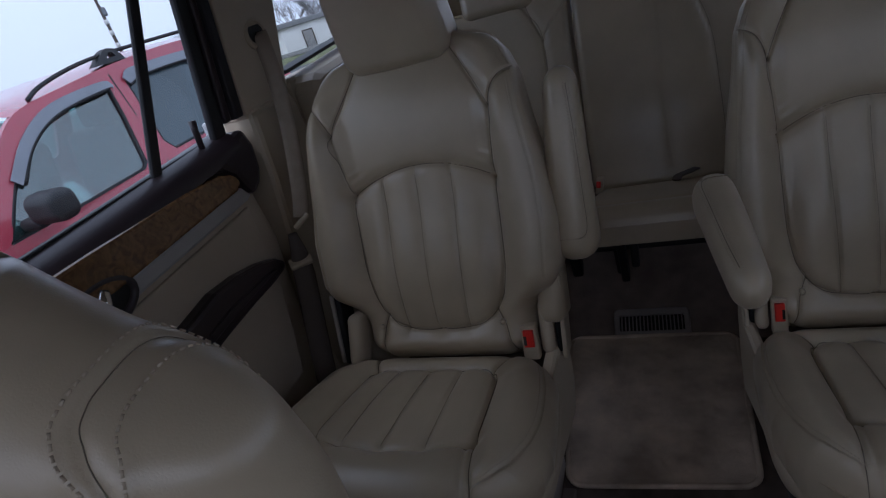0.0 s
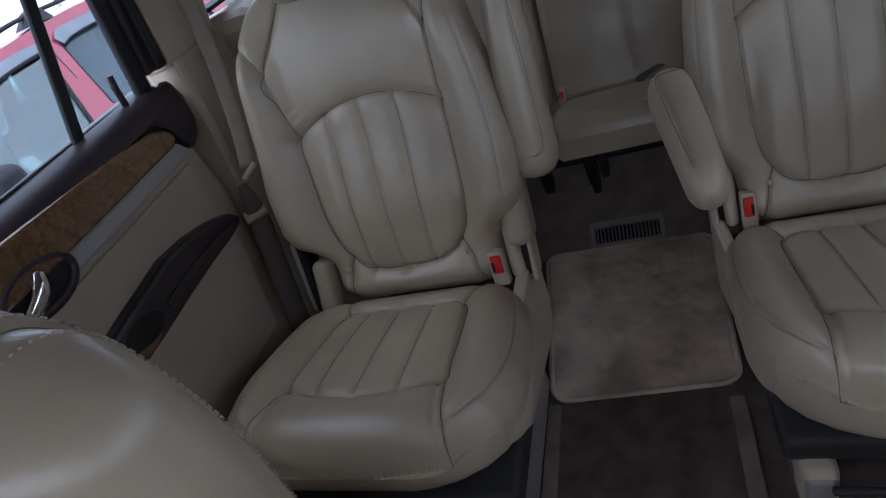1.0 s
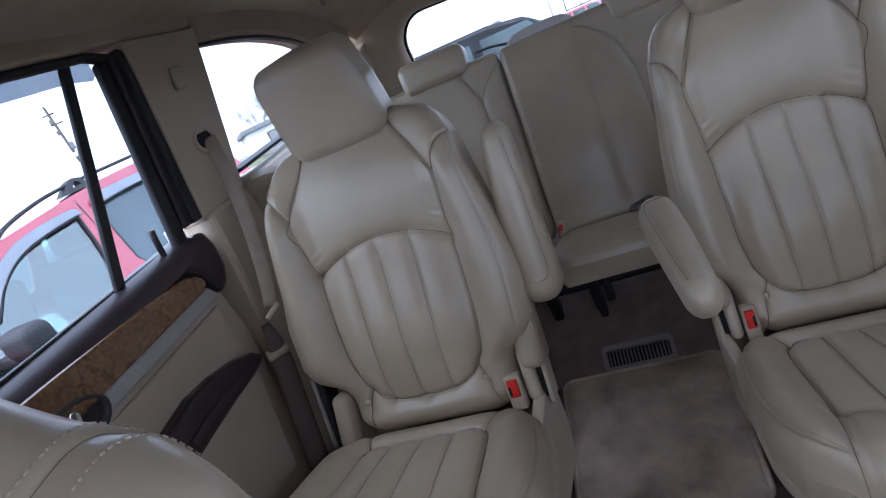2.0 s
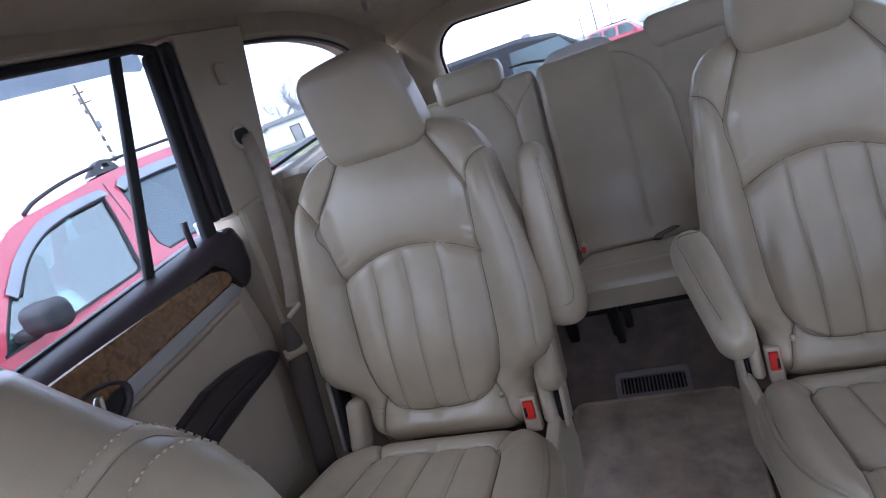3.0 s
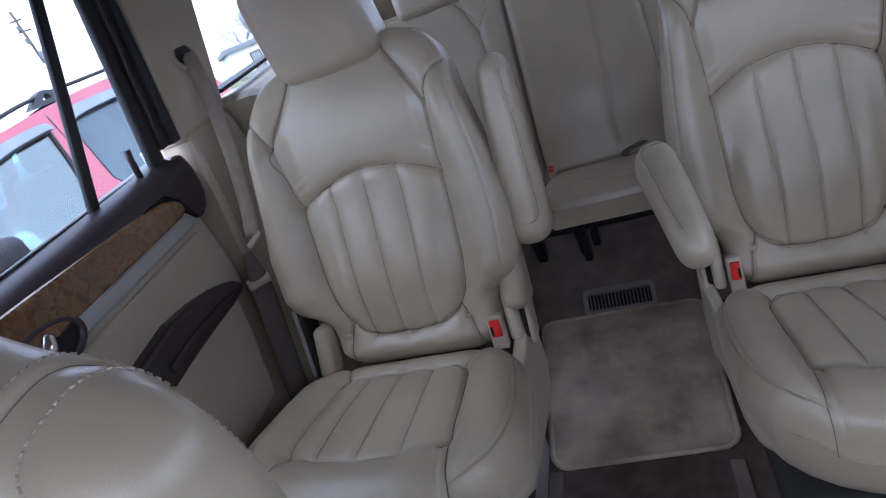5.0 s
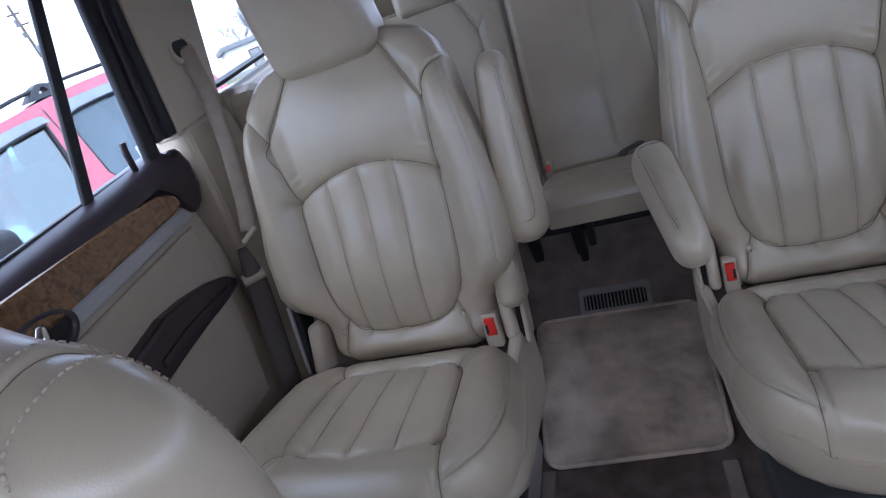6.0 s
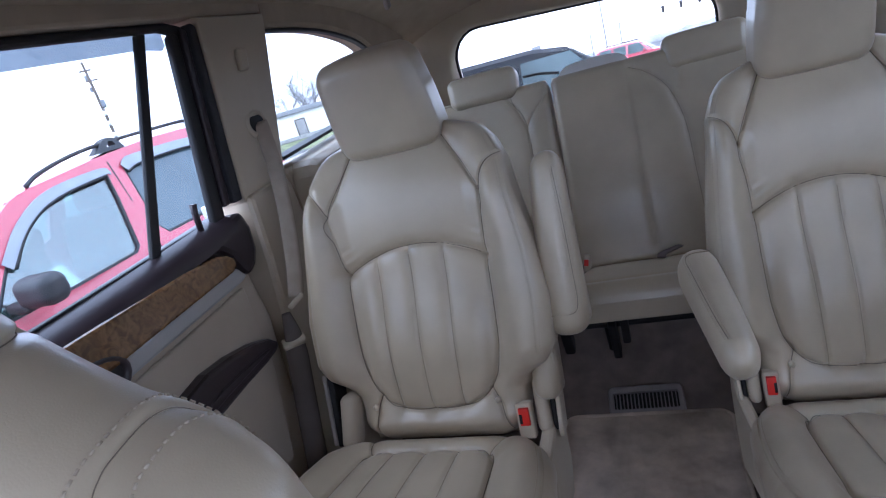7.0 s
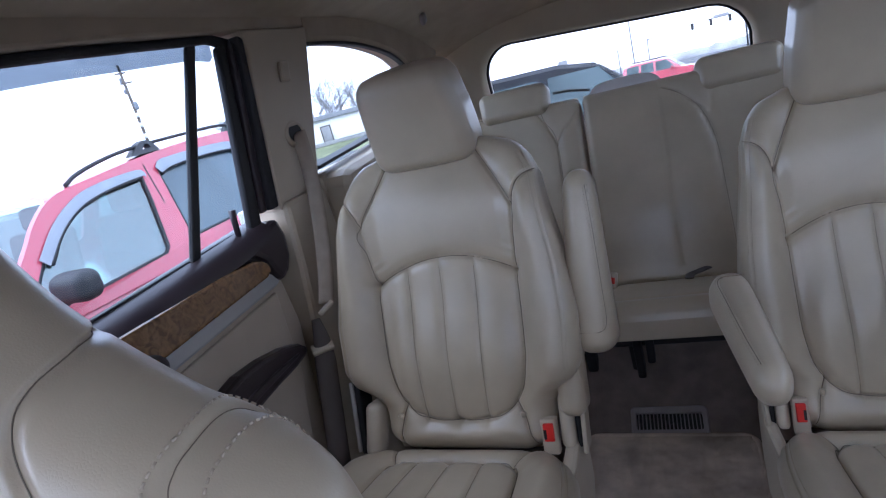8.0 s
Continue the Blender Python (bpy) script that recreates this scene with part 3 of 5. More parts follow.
    px("rear_pillar", [(1.95, 0.86), (2.5, 0.86), (2.40, 1.08), (2.2, 1.03), (1.98, 1.02)], -0.70, -0.80, "trim", q, bevel=0.012, lean=True)
    g = px("window_pane", [(1.25, 0.87), (2.1, 0.87), (2.1, 1.22), (1.25, 1.22)], -0.756, -0.760, "tint", q, bevel=0, lean=True)
    g.visible_shadow = False
    px("outer_skin", [(1.1, -0.32), (2.6, -0.32), (2.6, 0.87), (1.1, 0.86)], -0.81, -0.85, "car_white", q, bevel=0.004)

    # front door and front pillar: plain
    f = thing("wall_front" + ("_right" if sign < 0 else "_left"), "beige front door wall with window opening", "wall", kind="structure")
    px("front_panel", [(-1.0, -0.32), (0.40, -0.32), (0.40, 0.85), (-1.0, 0.85)], -0.735, -0.80, "panel", f, bevel=0.01)
    px("middle_pillar", [(0.30, 0.85), (0.42, 0.85), (0.42, 1.28), (0.30, 1.28)], -0.70, -0.78, "trim", f, bevel=0.012, lean=True)
    px("front_header", [(-0.35, 1.22), (0.42, 1.22), (0.42, 1.28), (-0.35, 1.28)], -0.70, -0.78, "trim", f, bevel=0.01, lean=True)
    px("front_pillar", [(-1.0, 0.85), (-0.93, 0.85), (-0.33, 1.22), (-0.33, 1.28), (-0.40, 1.28)], -0.70, -0.78, "trim", f, bevel=0.01, lean=True)


def ceiling():
    ob = thing("ceiling", "taupe fabric car headliner", "ceiling", kind="structure")
    ys, xs = np.linspace(-0.45, 2.47, 70), np.linspace(-0.69, 0.75, 50)
    V, F = [], []
    for y in ys:
        for x in xs:
            u = (x - CX) / 0.72
            z = 1.315 - 0.085 * abs(u) ** 3 - 0.18 * max(0.0, (y - 1.45) / 1.0) ** 1.9
            z -= 0.02 * max(0.0, -y / 0.45)
            V.append((x, y, z))
    n = len(xs)
    for i in range(len(ys) - 1):
        for j in range(n - 1):
            a = i * n + j
            F.append((a, a + n, a + n + 1, a + 1))
    o = mesh_part("lining", V, F, "liner", ob)
    V2 = [(v[0] * 1.06 - 0.06 * CX, v[1], v[2] + 0.05) for v in V]
    mesh_part("roof_skin", V2, [f[::-1] for f in F], "car_white", ob)
    # grab handle cover and coat hook
    rbox("coat_hook", (0.016, 0.055, 0.032), 0.007, "vent", ob, pose(-0.56, 1.87, 1.214, 14, 0, 10), inner=2, k=3)
    return ob


def tailgate():
    ob = thing("wall_rear", "beige tailgate trim round a wide rear window", "wall", kind="structure")
    y0, y1 = 2.42, 2.52
    def ring_outline(a, b, z0, z1, r, lean):
        pts = []
        for cx, cz, a0 in ((a - r, z1 - r, 0), (-b + r, z1 - r, 90), (-b + r * 0.3, z0 + r * 0.3, 180), (a - r * 0.3, z0 + r * 0.3, 270)):
            rr = r if a0 < 180 else r * 0.3
            pts += [(cx + rr * math.cos(radians(a0 + 15 * i)), cz + rr * math.sin(radians(a0 + 15 * i))) for i in range(7)]
        return pts
    inner = [(x, z - 0.075 * max(0.0, x + 0.46) * max(0.0, min(1.0, (z - 0.8) / 0.2))) for x, z in ring_outline(0.42, 0.545, 0.72, 1.088, 0.13, 0)]
    outer = ring_outline(0.86, 0.80, -0.1, 1.32, 0.05, 0)
    bm = bmesh.new()
    n = len(inner)
    def lv(p, y):
        return bm.verts.new((p[0], y - 0.30 * max(0, p[1] - 0.85), p[1]))
    a = [lv(p, y0) for p in outer]
    mid = [lv(((p[0] * 1.04), 0.9 + (p[1] - 0.9) * 1.08), y0 - 0.02) for p in inner]
    b = [lv(p, y0) for p in inner]
    c = [lv(p, y1 - 0.02) for p in inner]
    d = [lv(p, y1) for p in outer]
    for p, q in ((a, mid), (mid, b), (b, c), (c, d)):
        for i in range(n):
            bm.faces.new((p[i], p[(i + 1) % n], q[(i + 1) % n], q[i]))
    bmesh.ops.recalc_face_normals(bm, faces=bm.faces)
    part("gate_trim", bm, "trim", ob, smooth=True)
    seal = [(p[0] * 0.992, y0 + 0.03 - 0.30 * max(0, p[1] - 0.85), 0.9 + (p[1] - 0.9) * 0.985) for p in inner]
    tube("window_seal", seal, 0.006, "black", ob, closed=True, up=(0, 1, 0))
    bm = bmesh.new()
    bm.faces.new([bm.verts.new((p[0], y0 + 0.045 - 0.30 * max(0, p[1] - 0.85), p[1])) for p in inner])
    bmesh.ops.solidify(bm, geom=bm.faces[:], thickness=0.004)
    g = part("window_pane", bm, "glass", ob)
    g.visible_shadow = False
    # rear wiper on the glass
    tube("wiper_blade", [(-0.306, 2.49, 0.849), (-0.24, 2.49, 0.846), (-0.161, 2.49, 0.829)], 0.006, "black", ob)
    return ob


def front_end():
    d = thing("dashboard", "plain beige dashboard below the windscreen", "dashboard", kind="structure")
    rbox("top_pad", (1.5, 0.40, 0.22), 0.08, "dark", d, pose(CX, -0.85, 0.72), inner=4, k=4)
    rbox("lower_pad", (1.5, 0.25, 0.62), 0.05, "panel", d, pose(CX, -0.88, 0.32), inner=4, k=4)
    prism("firewall", [(-0.76, -0.3), (0.82, -0.3), (0.82, 0.85), (-0.76, 0.85)], -1.06, -1.02, 1, "dark", d, bevel=0)
    w = thing("windscreen", "clear sloped windscreen", "window", kind="structure")
    bm = bmesh.new()
    vs = [bm.verts.new(p) for p in ((-0.74, -1.02, 0.86), (0.80, -1.02, 0.86), (0.70, -0.42, 1.26), (-0.64, -0.42, 1.26))]
    bm.faces.new(vs)
    bmesh.ops.solidify(bm, geom=bm.faces[:], thickness=0.005)
    g = part("window_pane", bm, "glass", w)
    g.visible_shadow = False


floor_pan()
aisle_mat()
floor_vent()
side_wall(-1)
side_wall(1)
ceiling()
tailgate()
front_end()

# ---- seats ----
TILT_S, TILT_N = (0, 0.35, 0.937), (0, -0.937, 0.35)


def outline(points):
    xs, ys = [p[0] for p in points], [p[1] for p in points]
    return lambda v: float(np.interp(v, xs, ys))


def both(line):
    return [line, [(-x, s) for x, s in line]]


def captain_chair(xc, yc, mirror, arm_down, label, width=1.0, drop=0.0):
    """A second-row armchair. mirror -1 swaps outboard and inboard; drop lowers it on its rails."""
    ch = thing("captain_chair", label, "car seat", group="second row captain chairs", at=Matrix.Translation((xc, yc, -drop)) @ Matrix.Diagonal((width, 1, 1, 1)))
    half = outline([(-0.02, 0.165), (0.03, 0.178), (0.08, 0.188), (0.105, 0.205), (0.125, 0.236), (0.16, 0.252), (0.25, 0.257), (0.36, 0.242), (0.46, 0.222), (0.52, 0.213), (0.56, 0.196), (0.59, 0.172), (0.607, 0.14), (0.618, 0.10)])
    side = [(0.047, 0.0), (0.053, 0.07), (0.072, 0.108), (0.11, 0.134), (0.17, 0.147), (0.25, 0.150), (0.336, 0.151)]

    def crown(x):
        return 0.379 - 0.043 * (np.abs(x) / 0.151) ** 2

    def depth(X, S):
        a = np.abs(X)
        d = 0.046 * sstep(0.125, 0.20, a) * sstep(0.06, 0.16, S) * (1 - 0.75 * sstep(0.44, 0.58, S))
        d += 0.018 * np.exp(-((S - 0.17) / 0.11) ** 2) * (1 - sstep(0.1, 0.16, a))
        d += 0.022 * sstep(0.30, 0.50, S) * (1 - 0.5 * sstep(0.5, 0.6, S))
        d += 0.010 * np.exp(-((S - 0.02) / 0.025) ** 2)
        d += 0.0013 * np.sin(150 * a + 330 * S) * np.exp(-((a - 0.14) / 0.022) ** 2 - ((S - 0.372) / 0.024) ** 2)
        return d

    ins = [(w, s) for s, w in side]
    crown_line = [(x, float(crown(x))) for x in np.linspace(-0.151, 0.151, 25)]
    seams = [(l, 1.0) for l in both(ins)] + [(crown_line, 1.0)]
    seams += [(l, 0.9) for l in both([(0.151, 0.336), (0.158, 0.40), (0.164, 0.46), (0.10, 0.578), (0.085, 0.60)])]
    seams += [(l, 0.9) for l in both([(0.164, 0.46), (0.171, 0.482), (0.183, 0.502), (0.200, 0.516), (0.222, 0.526)])]
    outer_seam = [(0.226, 0.15), (0.232, 0.25), (0.227, 0.34), (0.216, 0.43), (0.205, 0.51), (0.185, 0.56)]
    seams += [(l, 0.28) for l in both(outer_seam)]
    seams += [(l, 0.8) for l in both([(0.118, 0.085), (0.132, 0.05), (0.145, -0.02)])]
    for x0 in (-0.082, -0.010, 0.064):
        seams.append(([(x0, float(crown(x0))), (x0 * 0.97, 0.2), (x0 * 0.9, 0.05)], 0.60))

    def region(x, s):
        a = np.abs(x)
        sd = np.interp(s, [p[0] for p in side], [p[1] for p in side])
        r = np.where(x < 0, 2, 3)
        r = np.where((a < sd) & (s < crown(x)) & (s > 0.047), 0, r)
        up = np.interp(s, [0.336, 0.46, 0.578, 0.62], [0.151, 0.164, 0.10, 0.06])
        r = np.where((s >= crown(x)) & (a < up) & (s > 0.3), 1, r)
        low = np.interp(s, [-0.02, 0.05, 0.085, 0.12], [0.145, 0.132, 0.118, 0.0])
        r = np.where((a < low) & (s < 0.12) & (r != 0), 4, r)
        r = np.where((s > np.interp(a, [0.164, 0.183, 0.225], [0.46, 0.502, 0.527])) & (r > 1) & (r < 4), np.where(x < 0, 5, 6), r)
        return r

    spot = padded(ch, {0: "pleated_insert", 1: "upper_panel", 2: "bolster", 3: "bolster", 4: "lower_panel", 5: "shoulder_pad", 6: "shoulder_pad"},
           (0, 0.93, 0.345), TILT_S, TILT_N, -0.02, 0.618, half, depth, 0.05, 0.075, seams, region, "leather", nu=190, ns=230, shell="back_shell", mirror=mirror)

    for sx in (-1, 1):
        for off in (-0.004, 0.004):
            row = [spot(sx * (x + off), s, 0.0003) for x, s in arc(outer_seam, 60)]
            stitches("stitching", ch, row, step=0.005, r=0.0006, lift=0.0004, normal=TILT_N)

    def on_back(x, s, d=0.0):
        return (x * mirror, 0.93 + 0.35 * s - 0.937 * d, 0.345 + 0.937 * s + 0.35 * d)

    for x in (-0.13, 0.13):
        tube("upholstery_button", [on_back(x, 0.062, 0.008), on_back(x, 0.062, 0.012), on_back(x, 0.062, 0.0145)], [0.0062, 0.0060, 0.0035], "leather", ch, sides=14)

    # cushion
    cs, cn = np.array((0 if mirror > 0 else 0.12, -0.9834, 0.1812)), np.array((0, 0.1812, 0.9834))
    cw, cx = (0.965, -0.009) if mirror > 0 else (0.96, 0.012)
    wide = outline([(-0.03, 0.20), (0.0, 0.222), (0.05, 0.242), (0.15, 0.258), (0.25, 0.268), (0.295, 0.262), (0.335, 0.247), (0.362, 0.224), (0.384, 0.190), (0.398, 0.150), (0.405, 0.115)])

    def chalf(v):
        return wide(v) * cw

    def cfront(x):
        return 0.298 - 0.03 * (np.abs(x) / 0.145) ** 2

    def cdepth(X, S):
        a = np.abs(X)
        d = 0.022 * sstep(0.13, 0.205, a) * sstep(0.0, 0.1, S)
        d += 0.010 * sstep(0.25, 0.36, S) * (1 - sstep(0.1, 0.18, a)) + 0.006 * np.exp(-((S - 0.17) / 0.1) ** 2) * (1 - sstep(0.1, 0.15, a))
        d -= 0.012 * sstep(0.36, 0.46, S)
        return d

    cins = [(0.0, 0.052), (0.09, 0.052), (0.122, 0.062), (0.136, 0.09), (0.143, 0.18), (0.148, 0.268)]
    cs_seams = [(l, 1.0) for l in both(cins)] + [([(x, float(cfront(x))) for x in np.linspace(-0.148, 0.148, 21)], 0.9)]
    cs_seams += [(l, 0.66) for l in both([(0.148, 0.268), (0.158, 0.32), (0.168, 0.36), (0.172, 0.385)])]
    cs_seams += [(l, 0.5) for l in both([(0.135, 0.275), (0.144, 0.32), (0.154, 0.36), (0.158, 0.385)])]
    cs_seams += [(l, 0.5) for l in both([tuple(p) for p in arc([(0.200, 0.02), (0.226, 0.12), (0.236, 0.23), (0.224, 0.30), (0.198, 0.345), (0.168, 0.362)], 40)])]
    cs_seams += [(l, 0.7) for l in both([(0.12, 0.062), (0.135, 0.03), (0.15, -0.02)])]
    for x0 in (-0.078, -0.004, 0.068):
        cs_seams.append(([(x0 * 0.9, 0.055), (x0, 0.17), (x0 * 1.05, float(cfront(x0)))], 0.60))

    def cregion(x, s):
        a = np.abs(x)
        wi = np.interp(s, [0.05, 0.07, 0.09, 0.27], [0.09, 0.125, 0.136, 0.148])
        wf = np.interp(s, [0.268, 0.32, 0.36, 0.385], [0.148, 0.158, 0.168, 0.172])
        r = np.where(x < 0, 2, 3)
        r = np.where((a < wf) & (s >= 0.268), 1, r)
        r = np.where((a < wi) & (s > 0.052) & (s < cfront(x)), 0, r)
        r = np.where((s <= 0.052) & (a < 0.14), 4, r)
        return r

    cspot = padded(ch, {0: "cushion_insert", 1: "cushion_front", 2: "cushion_bolster", 3: "cushion_bolster", 4: "cushion_rear"},
           (cx * mirror, 0.93, 0.345), cs, cn, -0.03, 0.405, chalf, cdepth, 0.066, 0.100 if mirror > 0 else 0.122, cs_seams, cregion, "leather", nu=170, ns=180, back_mat="leather", shell="seat_pan", mirror=mirror, inset=0.93)

    def on_seat(x, c, d=0.0):
        return Vector(((x + cx) * mirror, 0.93, 0.345)) + Vector(cs) * c + Vector(cn) * d

    for sx in (-1, 1):
        for off in (-0.004, 0.004):
            row = [cspot(sx * (x + off), s, 0.0003) for x, s in arc([(0.200, 0.02), (0.226, 0.12), (0.236, 0.23), (0.224, 0.30), (0.198, 0.345), (0.168, 0.362)], 60)]
            stitches("stitching", ch, row, step=0.005, r=0.0007, lift=0.0004, normal=tuple(cn))

    # plastic valance that wraps round the cushion
    side_lip = [(-chalf(s), s) for s in np.linspace(-0.02, 0.40, 22)]
    lip = side_lip + [(-0.06, 0.409), (0, 0.411), (0.06, 0.409)] + [(-x, s) for x, s in side_lip[::-1]]
    path = arc(lip, 96)
    V, F = [], []
    prof = [(0.93, -0.070), (0.985, -0.078), (1.000, -0.084), (1.004, -0.094), (0.998, -0.110), (0.975, -0.126), (0.93, -0.134), (0.88, -0.133)]
    for x, c in path:
        for k, d in prof:
            tuck = 1 - 0.13 * float(sstep(0.30, 0.40, c))
            slim = 1 - 0.62 * float(sstep(0.27, 0.39, c))
            V.append(on_seat(x * k * (1 - 0.04 * float(sstep(0.27, 0.38, c))), 0.2 + (c - 0.2) * k * tuck, -0.082 + (d + 0.082) * slim - (0 if mirror > 0 else 0.016) + float(cdepth(np.array(x), np.array(c)))))
    m = len(prof)
    for i in range(len(path) - 1):
        for j in range(m - 1):
            q = (i * m + j, i * m + j + 1, (i + 1) * m + j + 1, (i + 1) * m + j)
            F.append(q if mirror > 0 else q[::-1])
    mesh_part("valance", V, F, "trim", ch, "beige plastic valance round the cushion")

    # head restraint
    def head_shape(V):
        t = (V[:, 2] + 0.10) / 0.20
        V[:, 0] *= 1.0 + 0.03 * np.sin(np.clip(t, 0, 1) * 3.1) - 0.10 * np.clip(t, 0, 1.1) ** 1.5
        V[:, 0] -= 0.012 * mirror * t
        V[:, 1] -= 0.012 * (1 - (V[:, 0] / 0.12) ** 2)
        V[:, 1] += 0.004 * t
        V[:, 2] -= 0.010 * (V[:, 0] / 0.11) ** 2 * (t > 0.6)
        return V
    hr = rbox("head_restraint", (0.215, 0.115, 0.198), 0.032, "leather", ch, Matrix.Translation(on_back(0, 0.668, 0.018)) @ pose(0, 0, 0, 7, 0, 0), head_shape, inner=12, k=6)
    for x in (-0.06, 0.06):
        tube("restraint_post", [on_back(x, 0.52, -0.02), on_back(x, 0.62, -0.01)], 0.007, "chrome", hr, sides=10)

    # hinge covers at both sides of the joint
    rbox("hinge_cover", (0.034, 0.06, 0.115), 0.015, "trim", ch, Matrix.Translation((-0.200 * mirror, 0.950, 0.375)) @ pose(0, 0, 0, -18, 8 * mirror, 0), inner=3, k=4)
    rbox("hinge_plate", (0.008, 0.06, 0.150), 0.003, "vent", ch, Matrix.Translation((-0.238 * mirror, 0.965, 0.40)) @ pose(0, 0, 0, -18, 0, 0), inner=2, k=2)
    # solid black block stands for the shaded gap at the hinge
    rbox("hinge_gap", (0.014, 0.05, 0.16), 0.004, "slot", ch, Matrix.Translation((-0.228 * mirror, 0.965, 0.40)) @ pose(0, 0, 0, -18, 0, 0), inner=2, k=2)
    rbox("side_gusset", (0.052, 0.080, 0.125), 0.022, "leather", ch, Matrix.Translation(on_back(0.222, 0.112, -0.034)) @ pose(0, 0, 0, -20.5, 0, 0), inner=4, k=5)
    rbox("inner_hinge_cover", (0.026, 0.050, 0.105), 0.012, "trim", ch, Matrix.Translation((0.205 * mirror, 0.975, 0.372)) @ pose(0, 0, 0, -20, 0, 0), inner=3, k=4)
    rbox("recline_bracket", (0.009, 0.055, 0.165), 0.004, "trim", ch, Matrix.Translation((0.237 * mirror, 0.985, 0.390)) @ pose(0, 0, 0, -14, 3 * mirror, 0), inner=3, k=3)
    lo, hi = sorted(((0.205 + cx) * mirror, (0.232 + cx) * mirror))
    shield = prism("side_shield", [(0.60, 0.34), (0.63, 0.275), (0.70, 0.215), (0.97, 0.15), (1.02, 0.20), (1.035, 0.30), (1.02, 0.375), (0.985, 0.385), (0.955, 0.335), (0.80, 0.335)], lo, hi, 0, "trim", ch, "beige plastic side shield under the cushion", bevel=0.008)
    for v in shield.data.vertices:
        v.co.x += cs[0] * max(0.93 - v.co.y, 0)
    # solid black block stands for the shadowed gap behind the bracket
    rbox("bracket_gap", (0.010, 0.04, 0.14), 0.003, "slot", ch, Matrix.Translation((0.224 * mirror, 0.990, 0.385)) @ pose(0, 0, 0, -18, 0, 0), inner=2, k=2)

    # buckle on its stalk
    buckle = rbox("buckle", (0.031, 0.022, 0.070), 0.004, "trim", ch, Matrix.Translation((0.172 * mirror, 0.948, 0.354)) @ pose(0, 0, 0, -14, 0, 0), inner=2, k=3)
    rbox("buckle_button", (0.0195, 0.008, 0.034), 0.002, "red_button", buckle, Matrix.Translation((0.173 * mirror, 0.9358, 0.369)) @ pose(0, 0, 0, -14, 0, 0), label="red release button", inner=2, k=2)
    rbox("buckle_slit", (0.006, 0.009, 0.019), 0.001, "slot", buckle, Matrix.Translation((0.1665 * mirror, 0.9352, 0.366)) @ pose(0, 0, 0, -14, 0, 0), inner=1, k=1)

    # folding armrest, inboard: narrower towards its free end when folded up
    def arm_shape(V):
        t = np.clip(V[:, 2] / 0.34 + 0.5, 0, 1)
        V[:, 0] *= 1.06 - 0.36 * t ** 1.6
        if arm_down:  # the top stays level, the underside rises towards the free end
            V[:, 0] *= 0.93
            V[:, 1] = V[:, 1] * (1.08 - 0.42 * t ** 2) - 0.0168 * t ** 2
        else:
            V[:, 1] *= 1.08 - 0.30 * t
        V[:, 0] += 0.010 * t ** 2
        return V
    if arm_down:
        m = Matrix.Translation((0.275 * mirror, 0.762, 0.626)) @ pose(0, 0, 0, -86, 0, -7 * mirror) @ Matrix.Diagonal((mirror, 1, -1, 1))
    else:
        m = Matrix.Translation((0.277 * mirror, 1.075, 0.648)) @ pose(0, 0, 0, -14, 0, 0)
    V, F = rbox_data((0.080, 0.080, 0.300) if arm_down else (0.080, 0.090, 0.345), 0.036, 10, 6)
    V = arm_shape(V)
    R = np.array(m)
    W = V @ R[:3, :3].T + R[:3, 3]
    if np.linalg.det(R[:3, :3]) < 0:
        F = [f[::-1] for f in F]
    arm = mesh_part("armrest", W, F, "leather", ch)
    # seam down the face, turning under the thick end
    hl = 0.143 if arm_down else 0.165
    run = arc([(0.020, -0.0455, hl * 0.86), (0.025, -0.045, 0.06), (0.027, -0.0445, -0.05), (0.026, -0.0445, -hl * 0.66), (0.012, -0.0455, -hl * 0.76), (-0.022, -0.0445, -hl * 0.76)], 60)
    face = arm_shape(np.array([(x, y * (0.082 / 0.090 if arm_down else 1.0), z) for x, y, z in run]))
    line = [Vector(R[:3, :3] @ q + R[:3, 3]) for q in face]
    # dark line painting the crease shade of the armrest seam
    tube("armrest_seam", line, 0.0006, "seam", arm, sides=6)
    nrm = tuple(R[:3, :3] @ np.array((0, -1, 0)))
    for off in (-0.0045, 0.0045):
        row = [Vector(R[:3, :3] @ (q + np.array((off, 0, 0.0))) + R[:3, 3]) for q in face]
        stitches("stitching", arm, row, step=0.006, r=0.0007, lift=0.0004, normal=nrm)

    # frame and feet on the rails
    rbox("under_frame", (0.42, 0.34, 0.05), 0.012, "steel", ch, pose(0, 0.74, 0.20), inner=2, k=2)
    for x in (-0.16, 0.16):
        rbox("slide_foot", (0.05, 0.40, 0.15 - drop), 0.012, "vent", ch, pose(x * mirror, 0.74, 0.10 + drop / 2), inner=2, k=2)
        rbox("foot_cap", (0.06, 0.06, 0.10), 0.015, "trim", ch, pose(x * mirror, 0.575, 0.135), inner=2, k=3)
    rbox("release_bar", (0.30, 0.012, 0.012), 0.005, "steel", ch, pose(0, 0.53, 0.17), inner=2, k=2)
    return ch


captain_chair(-0.36, 0.0, 1, False, "beige leather captain chair with raised armrest beside the door")
captain_chair(0.386, 0.108, -1, True, "beige leather captain chair with lowered armrest", 0.825, 0.045)


